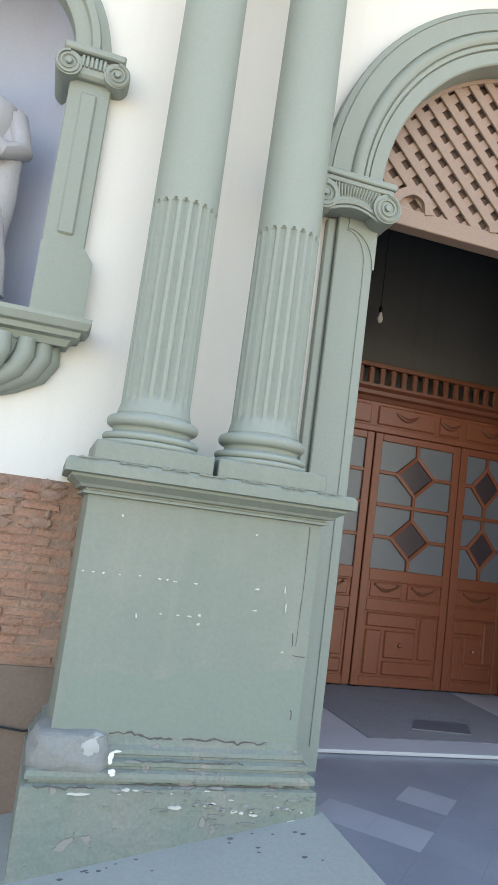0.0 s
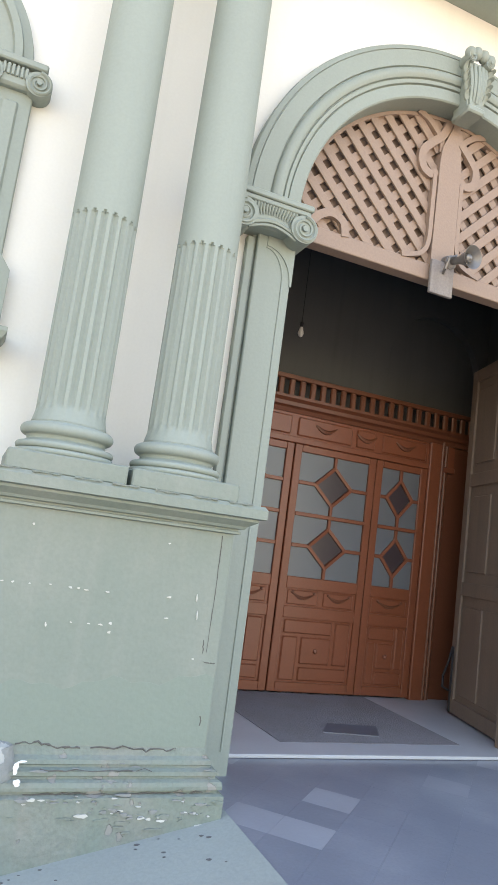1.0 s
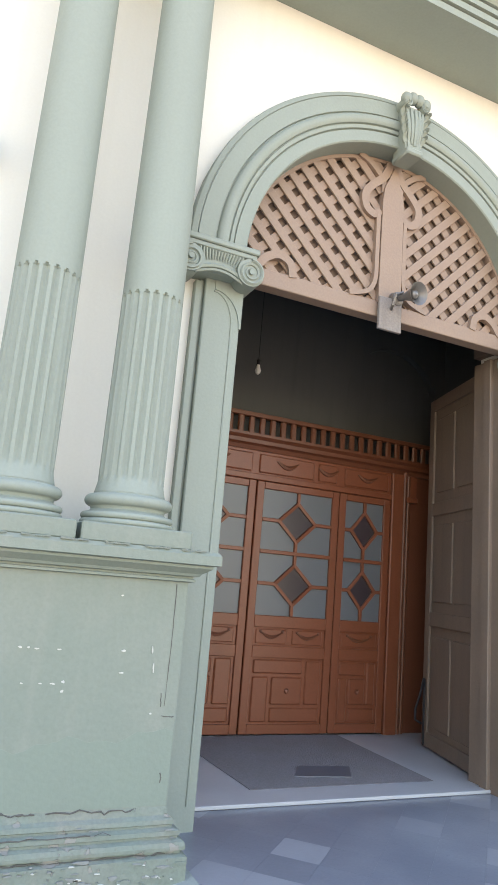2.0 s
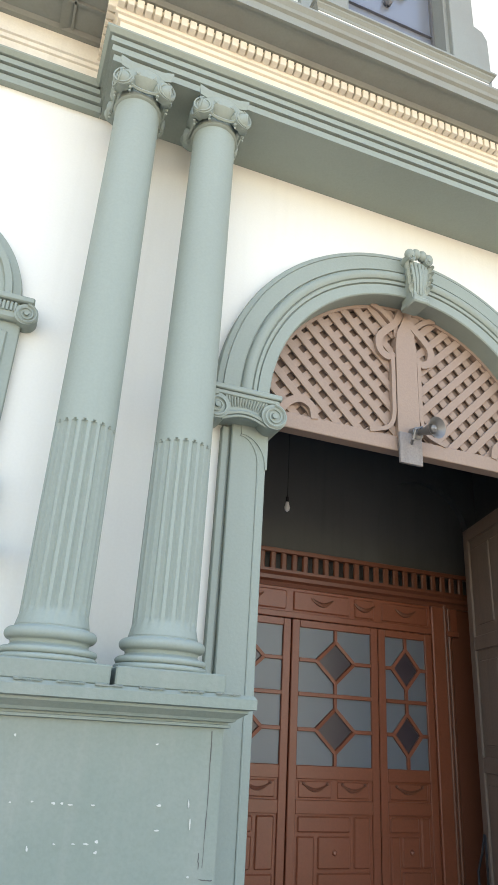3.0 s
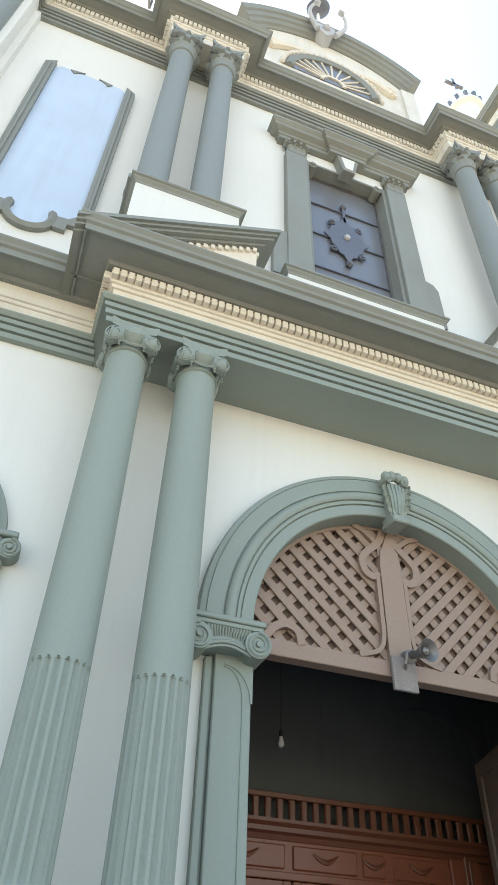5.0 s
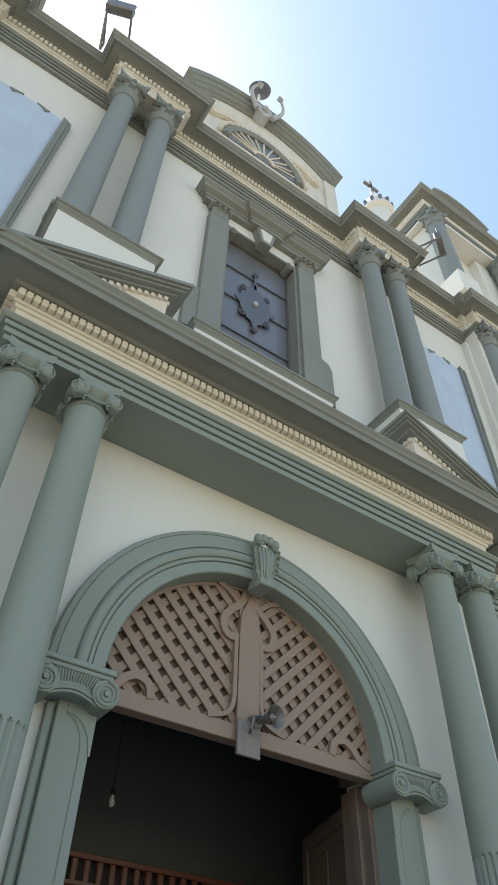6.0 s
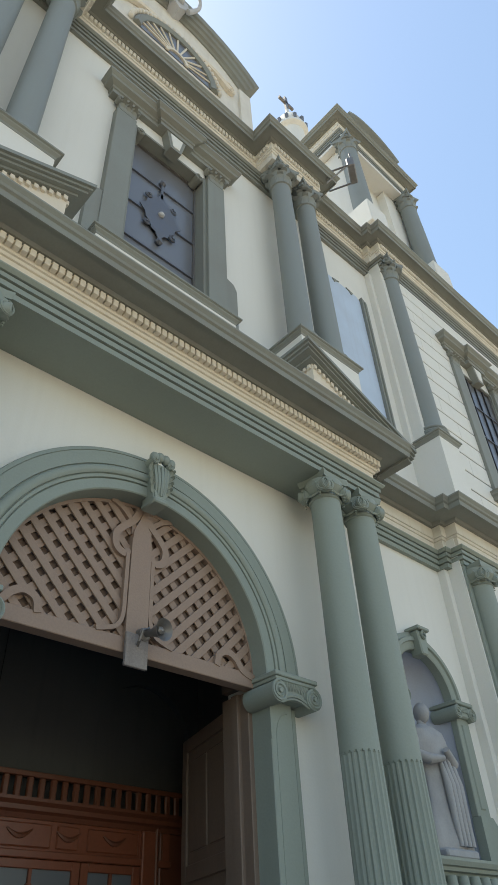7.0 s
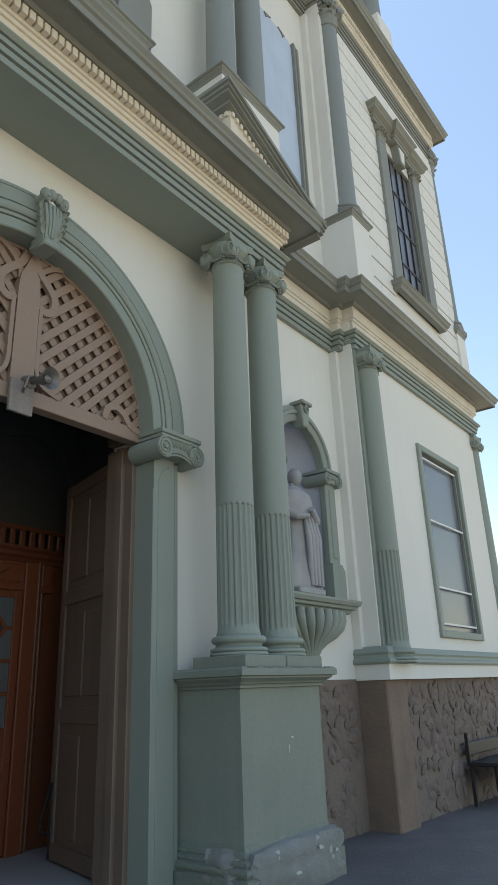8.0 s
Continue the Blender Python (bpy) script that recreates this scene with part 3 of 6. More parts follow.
# ---- arch: piers, archivolt, keystone ----
for s in (-1, 1):
    pier = thing("pier", "sage green moulded jamb pilaster with a scrolled capital", "pilaster", (s * 1.62, -0.05, 0), "jamb pilasters of the arch")
    q = 0.0 if s < 0 else 0.03
    part("shaft", box(B(), *sorted((s * (1.352 + q), s * (1.632 + q))), -0.075, 0.17, -0.3, 3.66, 0.008), GREEN, pier)
    part("outer_band", box(B(), *sorted((s * (1.648 + q), s * (1.70 + q))), -0.055, 0.05, -0.3, 3.6, 0.006), GREEN, pier)
    part("groove_back", box(B(), *sorted((s * (1.62 + q), s * (1.66 + q))), -0.03, 0.04, -0.3, 3.63), GREEN, pier)
    bm = B()
    tube(bm, [(s * (1.415 + q), -0.076, 0.2 + 0.5 * i) for i in range(7)] + [(s * (1.415 + q + 0.15 * (1 - math.cos(math.pi / 2 * i / 8))), -0.076, 3.3 + 0.24 * math.sin(math.pi / 2 * i / 8)) for i in range(1, 9)], 0.007, 6)
    part("curved_bead", bm, GREEN, pier)
    bm = B()
    prism(bm, [(s * (1.345 + q), 3.3), (s * (1.345 + q), 3.64), (s * (1.56 + q), 3.64)] + [(s * (1.36 + q + 0.2 * (1 - math.cos(math.pi / 2 * i / 8))), 3.3 + 0.25 * math.sin(math.pi / 2 * i / 8)) for i in range(8, -1, -1)], -0.083, -0.07)
    part("spandrel_cove", bm, GREEN, pier)
    bm = B()
    a, b = sorted((s * 1.31, s * 1.865))
    box(bm, a, b, -0.25, 0.16, 3.80, 3.845, 0.008)
    box(bm, a + 0.015, b - 0.015, -0.235, 0.16, 3.765, 3.80, 0.006)
    box(bm, a + 0.06, b - 0.06, -0.2, 0.16, 3.62, 3.765, 0.03)
    n = 15
    for i in range(n):
        u = i / (n - 1) * 2 - 1
        x = (a + b) / 2 + u * (b - a - 0.26) / 2
        tube(bm, [(x - 0.012 * u, -0.203, 3.672 + 0.03 * (1 - u * u)), (x, -0.212, 3.72 + 0.012 * (1 - u * u)), (x + 0.012 * u, -0.222, 3.764)], [0.004, 0.009, 0.011], 5)
    for q, rr in ((0.0, 0.017), (-0.03, 0.011)):
        tube(bm, [(a + 0.1 + (b - a - 0.2) * i / 12, -0.207, 3.61 + q + 0.05 * math.sin(math.pi * i / 12)) for i in range(13)], rr, 6)
    for x, t in ((a + 0.055, -1), (b - 0.055, 1)):
        volute(bm, pose(x, -0.235, 3.665), 0.1, 0.39, -t)
    part("capital", bm, GREEN, pier, "scrolled capital with a fluted band", True)

archivolt = thing("archivolt", "moulded sage green arch surround with a carved keystone", "arch", (0, -0.05, ARC_Z))
part("arch_ring", arch(B(), [(1.355, 0.2), (1.355, -0.085), (1.365, -0.095), (1.455, -0.095), (1.458, -0.08), (1.466, -0.08), (1.47, -0.102), (1.495, -0.108), (1.5, -0.092), (1.508, -0.092),
                             (1.512, -0.112), (1.53, -0.126), (1.555, -0.131), (1.578, -0.124), (1.592, -0.11), (1.596, -0.09), (1.604, -0.09), (1.608, -0.106), (1.735, -0.106), (1.737, -0.094), (1.744, -0.094),
                             (1.747, -0.102), (1.782, -0.094), (1.79, -0.08), (1.79, 0.0), (1.405, 0.004), (1.405, 0.2)], 0, ARC_Z + 0.025, segs=72), GREEN, archivolt, smooth=True)
bm = B()
s0 = set(bm.verts)
prism(bm, [(-0.085, 5.12), (0.085, 5.12), (0.125, 5.56), (-0.125, 5.56)], -0.24, 0)
bmesh.ops.bevel(bm, geom=bm.edges[:], offset=0.02, segments=2, affect="EDGES")
box(bm, -0.1, 0.1, -0.27, 0, 5.10, 5.16, 0.015)
for t in (-1, -0.5, 0, 0.5, 1):
    tube(bm, [(t * (0.055 + 0.045 * i / 6), -0.245 - 0.018 * math.sin(math.pi * i / 6) + 0.02 * abs(t), 5.19 + 0.055 * i + 0.02 * abs(t)) for i in range(7)], [0.012, 0.022, 0.027, 0.028, 0.027, 0.026, 0.02], 6)
for t in (-1, 1):
    for i in range(4):
        leaf(bm, pose(t * (0.07 + 0.012 * i), -0.235, 5.22 + 0.075 * i, 0, t * 35, 0), 0.06, 0.1, 0.06)
for t in (-1, -0.35, 0.35, 1):
    ball(bm, (t * 0.12, -0.25, 5.6 + 0.03 * (1 - abs(t))), 0.058, 2)
for t in (-1, 1):
    volute(bm, pose(t * 0.11, -0.28, 5.57), 0.05, 0.2, -t)
bmesh.ops.transform(bm, matrix=Matrix.Diagonal((0.82, 0.82, 1, 1)), verts=bm.verts)
part("keystone", bm, GREEN, archivolt, "carved leafy keystone", True)

# ---- lattice fanlight in the arch ----
lat = thing("lattice_fanlight", "tan painted wooden lattice filling the arch head", "lattice", (0, 0.12, 3.8))
part("bottom_beam", box(B(), -1.38, 1.38, 0.07, 0.19, 3.76, 3.895, 0.006), LATTICE, lat)
RI = 1.375
part("rim", arch(B(), [(RI, 0.09), (RI, 0.15), (RI - 0.03, 0.15), (RI - 0.03, 0.09)], 0, ARC_Z, 0.06, math.pi - 0.06, 40), LATTICE, lat)
for half in (-1, 1):
    for layer, ang in ((0, -45), (1, 45)):
        c, s = math.cos(radians(ang)) * -half, math.sin(radians(ang))
        nx, nz = -s, c
        k0 = 0.03 if layer else 0.0
        for k in range(-16, 17):
            o = (k * 0.138 + k0)
            ts = [t * 0.01 for t in range(-300, 301)
                  if (lambda x, z: math.hypot(x, z) < RI - 0.02 and z > 0.06 and x * half > 0.1)(nx * o + c * t * 0.01, nz * o + s * t * 0.01)]
            if not ts or ts[-1] - ts[0] < 0.08:
                continue
            t0, t1 = ts[0] - 0.02, ts[-1] + 0.02
            bm = B()
            box(bm, -(t1 - t0) / 2, (t1 - t0) / 2, -0.009, 0.009, -0.036, 0.036, 0.003)
            tm = (t0 + t1) / 2
            m = Matrix.Translation((nx * o + c * tm, 0.105 if layer == 0 else 0.126, ARC_Z + nz * o + s * tm)) @ Matrix.Rotation(-math.atan2(s, c), 4, "Y")
            piece("slat", mesh_of("slat", bm, LATTICE), lat, m)
def ribbon(bm, pts, w, y0, y1):
    """A flat strap of width w along a line in x and z."""
    n = len(pts)
    side = []
    for i in range(n):
        d = Vector(pts[min(i + 1, n - 1)]) - Vector(pts[max(i - 1, 0)])
        d.normalize()
        q = w[i] if isinstance(w, list) else w
        side.append((Vector(pts[i]) + Vector((-d.y, d.x)) * q / 2, Vector(pts[i]) - Vector((-d.y, d.x)) * q / 2))
    rows = [[bm.verts.new((p.x, y, p.y)) for p, y in ((a, y0), (b, y0), (b, y1), (a, y1))] for a, b in side]
    for a, b in zip(rows, rows[1:]):
        for j in range(4):
            bm.faces.new((a[j], b[j], b[(j + 1) % 4], a[(j + 1) % 4]))
    bm.faces.new(rows[0])
    bm.faces.new(rows[-1][::-1])
    return bm


def bend(keys, n=8):
    """A smooth line through a few points."""
    out = []
    for i in range(len(keys) - 1):
        p0, p1, p2, p3 = (Vector(keys[max(0, min(len(keys) - 1, i + k))]) for k in (-1, 0, 1, 2))
        for j in range(n):
            t = j / n
            v = 0.5 * (2 * p1 + (p2 - p0) * t + (2 * p0 - 5 * p1 + 4 * p2 - p3) * t * t + (3 * p1 - p0 - 3 * p2 + p3) * t ** 3)
            out.append((v.x, v.y))
    return out + [tuple(keys[-1])]


bm = B()
prism(bm, [(-0.11, 3.88), (0.11, 3.88), (0.105, 4.8), (0.09, 4.92), (0.045, 5.02), (0.0, 5.14), (-0.045, 5.02), (-0.09, 4.92), (-0.105, 4.8)], 0.05, 0.15)
part("centre_post", bm, LATTICE, lat, "broad post with a pointed head")
for t in (-1, 1):
    loop = bend([(t * 0.03, 5.17), (t * 0.09, 5.03), (t * 0.2, 4.92), (t * 0.27, 4.82), (t * 0.255, 4.7), (t * 0.175, 4.655), (t * 0.115, 4.7)])
    part("loop_scroll", ribbon(B(), loop, [0.07] * (len(loop) - 8) + [0.06] * 8, 0.062, 0.11), LATTICE, lat, "curved strap looping out from the post head")
    part("loop_root", ribbon(B(), bend([(t * 0.34, 5.17), (t * 0.22, 5.12), (t * 0.1, 5.0), (t * 0.08, 4.88)]), 0.05, 0.07, 0.112), LATTICE, lat)
    part("side_bead", ribbon(B(), bend([(t * 0.135, 4.66), (t * 0.135, 4.3), (t * 0.14, 4.08), (t * 0.19, 3.97), (t * 0.3, 3.92), (t * 0.38, 3.9)]), 0.038, 0.058, 0.11), LATTICE, lat)
    part("corner_scroll", ribbon(B(), bend([(t * 1.32, 3.86), (t * 1.2, 3.9), (t * 1.12, 3.99), (t * 1.02, 4.035), (t * 0.92, 3.99), (t * 0.89, 3.88)]), 0.065, 0.06, 0.11), LATTICE, lat)

# horn loudspeaker on its board
horn = thing("horn_loudspeaker", "grey metal horn loudspeaker on a plank in front of the lattice", "loudspeaker", (0.0, 0.02, 3.64))
part("board", box(B(), -0.12, 0.1, 0.015, 0.045, 3.64, 3.92, 0.004), PLANK, horn, "weathered grey plank")
bm = B()
s0 = set(bm.verts)
lathe(bm, [(0.03, 0), (0.035, 0.1), (0.055, 0.16), (0.07, 0.21), (0.096, 0.245), (0.101, 0.25), (0.092, 0.243), (0.065, 0.205), (0.04, 0.17), (0.034, 0.21), (0.01, 0.23)], 0, 0, 28)
place(bm, s0, pose(0.05, -0.0, 3.93, 98, 0, 8) @ Matrix.Diagonal((0.92, 0.92, 0.92, 1)))
part("bell", bm, METAL, horn, smooth=True)
bm = B()
s0 = set(bm.verts)
lathe(bm, [(0.05, -0.1), (0.062, -0.08), (0.062, 0.02), (0.03, 0.04)], 0, 0, 20)
place(bm, s0, pose(0.05, 0.02, 3.93, 98, 0, 8) @ Matrix.Diagonal((0.92, 0.92, 0.92, 1)))
part("driver", bm, METAL, horn, smooth=True)
part("bracket", tube(B(), [(0.0, 0.03, 3.82), (-0.03, -0.04, 3.84), (-0.02, -0.07, 3.92), (0.05, -0.06, 3.96)], 0.012), METAL, horn)

lampb = thing("light_bulb", "small white bulb hanging from a cord in the dim porch", "bulb", (-0.26, 2.0, 3.72))
bm = B()
lathe(bm, [(0.006, 3.72), (0.025, 3.735), (0.032, 3.765), (0.022, 3.8), (0.016, 3.83)], -0.26, 2.0, 16)
part("bulb", bm, WHITE, lampb, smooth=True)
part("socket", lathe(B(), [(0.018, 3.83), (0.02, 3.84), (0.02, 3.88), (0.006, 3.9)], -0.26, 2.0, 14), IRON, lampb, "dark socket")
part("cord", tube(B(), [(-0.26, 2.0, 3.9), (-0.26, 2.0, 4.6), (-0.26, 2.0, 5.4)], 0.004, 5), IRON, lampb)

# ---- gate frame and open gate leaf ----
gf = thing("doorway_lining", "brown painted wooden lining of the doorway", "door frame", (0, 0.3, 0))
for s in (-1, 1):
    a, b = sorted((s * 1.335, s * 1.402))
    part("post", box(B(), a, b, 0.16, 0.52, 0.0, 3.76, 0.006), GATE, gf)
    a, b = sorted((s * 1.30, s * 1.345))
    part("stop", box(B(), a, b, 0.27, 0.36, 0.0, 3.76, 0.006), GATE, gf)
part("arch_lining", arch(B(), [(1.335, 0.2), (1.402, 0.2), (1.402, 0.52), (1.335, 0.52)], 0, ARC_Z, 0, math.pi, 32), GATE, gf)
part("backing_board", prism(B(), [(1.36 * math.cos(math.pi * i / 32), ARC_Z - 0.03 + 1.36 * math.sin(math.pi * i / 32)) for i in range(33)], 0.15, 0.17), BACKING, gf, "brown board behind the lattice")

gate = thing("gate_leaf", "tall brown painted panelled gate leaf standing open", "door", (1.42, 0.42, 0.04))
GM = pose(1.44, 0.42, 0.0, 0, 0, math.degrees(math.atan2(1.62 - 0.42, 1.79 - 1.44)))
def gate_part(name, boxes, label="", c=0.006, mat=GATE):
    bm = B()
    for q in boxes:
        box(bm, *q, c)
    place(bm, None, GM)
    return part(name, bm, mat, gate, label)
gate_part("body", [(0.02, 1.28, -0.02, 0.02, 0.1, 3.72)])
for y in (-1, 1):
    ya, yb = sorted((y * 0.018, y * 0.045))
    for x in (0.02, 1.16):
        gate_part("stile", [(x, x + 0.12, ya, yb, 0.1, 3.72)])
    for z in (0.1, 1.28, 2.42, 3.58):
        gate_part("rail", [(0.14, 1.16, ya, yb, z, z + 0.14)])
    for z0, z1 in ((0.3, 1.18), (1.52, 2.32), (2.66, 3.48)):
        for x0, x1 in ((0.2, 0.62), (0.68, 1.1)):
            yc, yd = sorted((y * 0.015, y * 0.032))
            gate_part("raised_panel", [(x0, x1, yc, yd, z0, z1)], c=0.012)
gate_part("bolt", [(1.21, 1.235, 0.04, 0.06, 0.1, 0.75)], "dark iron bolt", mat=IRON)
bm = B()
tube(bm, [(1.22, 0.06, 0.75), (1.2, 0.1, 0.6), (1.22, 0.14, 0.45), (1.17, 0.16, 0.35), (1.1, 0.12, 0.33)], 0.012)
place(bm, None, GM)
part("latch_rod", bm, IRON, gate)

# ---- varnished door screen inside the porch ----
SY = 2.2


def leaf_door(x0, x1, name, label, narrow=False):
    d = thing(name, label, "door", ((x0 + x1) / 2, SY, 0.03), "doors of the wooden screen")
    w = x1 - x0
    cx = (x0 + x1) / 2
    st = 0.085
    for xa in (x0, x1 - st):
        part("stile", box(B(), xa, xa + st, SY - 0.03, SY + 0.03, FL + 0.015, 2.63, 0.006), WOOD, d)
    for za, zb in ((FL + 0.015, 0.19), (0.83, 0.95), (1.13, 1.25), (2.555, 2.63)):
        part("rail", box(B(), x0 + st, x1 - st, SY - 0.03, SY + 0.03, za, zb, 0.006), WOOD, d)
    a, b = x0 + st, x1 - st
    part("pane", box(B(), a, b, SY - 0.004, SY + 0.004, 1.25, 2.555), FROST, d, "frosted grey glass")
    zm = 1.9
    dw = min(0.19, (b - a) * 0.28)
    for zc in (2.232, 1.573):
        part("diamond_pane", prism(B(), [(cx - dw, zc), (cx, zc - 0.175), (cx + dw, zc), (cx, zc + 0.175)], SY - 0.012, SY - 0.006), FROST_DARK, d, "smoky glass diamond")
        bm = B()
        k = 0.03
        ds = [(cx - dw - k, zc), (cx, zc - 0.175 - k), (cx + dw + k, zc), (cx, zc + 0.175 + k)]
        for p, q in zip(ds, ds[1:] + ds[:1]):
            tube(bm, [(p[0], SY - 0.015, p[1]), (q[0], SY - 0.015, q[1])], 0.024, 4)
        part("diamond_muntin", bm, WOOD, d)
        for xa, xb in ((a, cx - dw), (cx + dw, b)):
            part("muntin", box(B(), xa, xb, SY - 0.03, SY + 0.01, zc - 0.019, zc + 0.019, 0.004), WOOD, d)
    for za, zb in ((1.25, 1.37), (1.775, 2.03), (2.435, 2.555)):
        part("muntin", box(B(), cx - 0.018, cx + 0.018, SY - 0.03, SY + 0.01, za, zb, 0.004), WOOD, d)
    part("muntin", box(B(), a, b, SY - 0.034, SY + 0.012, zm - 0.02, zm + 0.02, 0.004), WOOD, d)
    part("backing_panel", box(B(), a, b, SY - 0.008, SY + 0.01, 0.19, 0.83), WOOD, d)
    part("backing_panel", box(B(), a, b, SY - 0.008, SY + 0.01, 0.95, 1.13), WOOD, d)
    n = 1 if narrow else 2
    for i in range(n):
        xa = a + (b - a) * i / n
        xb = a + (b - a) * (i + 1) / n
        part("carved_panel", box(B(), xa + 0.03, xb - 0.03, SY - 0.018, SY, 0.965, 1.115, 0.01), WOOD, d)
        bm = B()
        xm, hw = (xa + xb) / 2, (xb - xa) * 0.3
        tube(bm, [(xm + hw * (i2 / 5 - 1), SY - 0.024, 1.085 - 0.05 * math.sin(math.pi * i2 / 10)) for i2 in range(11)], [0.006 + 0.014 * math.sin(math.pi * i2 / 10) for i2 in range(11)], 6)
        ball(bm, (xm - hw, SY - 0.022, 1.09), 0.018)
        ball(bm, (xm + hw, SY - 0.022, 1.09), 0.018)
        part("carved_swag", bm, WOOD_DARK, d)
    zc = 0.51
    hw = (b - a) / 2 - 0.02
    for xa, xb, za, zb in ((-0.44, 0.44, -0.44, 0.44), (-0.98, 0.44, 0.53, 0.98), (0.53, 0.98, -0.44, 0.98), (-0.44, 0.98, -0.98, -0.53), (-0.98, -0.53, -0.98, 0.44)):
        part("raised_panel", box(B(), cx + xa * hw, cx + xb * hw, SY - 0.024, SY, zc + za * 0.31, zc + zb * 0.31, 0.014), WOOD, d)
    bm = B()
    ball(bm, (cx, SY - 0.024, zc), 0.03)
    part("rosette", bm, WOOD, d, smooth=True)
    return d


leaf_door(-1.105, -0.09, "door_leaf", "varnished reddish cedar door leaf with frosted diamond panes, closed")
leaf_door(-0.075, 0.94, "door_leaf", "varnished reddish cedar door leaf with frosted diamond panes, closed")
leaf_door(0.95, 1.63, "fixed_door", "fixed varnished cedar side panel with frosted panes", True)
leaf_door(-1.795, -1.115, "fixed_door", "fixed varnished cedar side panel with frosted panes", True)
scr = thing("screen_frame", "varnished reddish cedar door screen with carved transom", "door frame", (0, SY, 0))
for xa, xb in ((1.635, 1.8), (-1.965, -1.8)):
    part("post", box(B(), xa, xb, SY - 0.06, SY + 0.06, 0.0, 2.95, 0.01), WOOD, scr)
for xa in (1.8, 1.87, -2.03, -2.1):
    part("outer_bead", box(B(), xa, xa + 0.06, SY - 0.05 + 0.03 * (xa in (1.87, -2.1)), SY + 0.06, 0.0, 3.0, 0.02), WOOD_DARK, scr)
part("outer_jamb", box(B(), 1.94, 2.5, SY + 0.02, SY + 0.08, 0, 3.1), WOOD_DARK, scr)
part("outer_jamb", box(B(), -2.5, -2.1, SY + 0.02, SY + 0.08, 0, 3.1), WOOD_DARK, scr)
part("transom_rail", box(B(), -2.13, 2.01, SY - 0.04, SY + 0.05, 2.635, 2.7, 0.008), WOOD, scr)
part("transom_panel", box(B(), -2.13, 2.01, SY - 0.01, SY + 0.03, 2.7, 2.95), WOOD, scr)
for xa, xb in ((-1.7, -1.1), (-0.95, -0.15), (-0.07, 0.6), (0.66, 0.9), (1.0, 1.6)):
    part("transom_carving", box(B(), xa, xb, SY - 0.03, SY, 2.72, 2.92, 0.012), WOOD, scr)
    bm = B()
    xm = (xa + xb) / 2
    tube(bm, [(xm + 0.13 * (i / 5 - 1), SY - 0.035, 2.865 - 0.06 * math.sin(math.pi * i / 10)) for i in range(11)], [0.008 + 0.018 * math.sin(math.pi * i / 10) for i in range(11)], 6)
    part("carved_swag", bm, WOOD_DARK, scr)
part("crown", sweep(B(), [(-0.1, 2.95), (0.03, 2.95), (0.05, 2.99), (0.09, 3.01), (0.09, 3.05), (0.13, 3.08), (0.13, 3.11), (-0.1, 3.12)], [(-2.45, SY), (2.45, SY)]), WOOD_DARK, scr)

part("crest_rail", box(B(), -2.4, 2.4, SY - 0.03, SY + 0.05, 3.31, 3.36, 0.006), WOOD_DARK, scr)
bm = B()
box(bm, -0.034, 0.034, -0.02, 0.02, 0, 0.195, 0.012)
me = mesh_of("baluster", bm, WOOD_DARK)
for i in range(38):
    piece("baluster", me, scr, Matrix.Translation((-2.35 + 0.127 * i, SY, 3.12)))


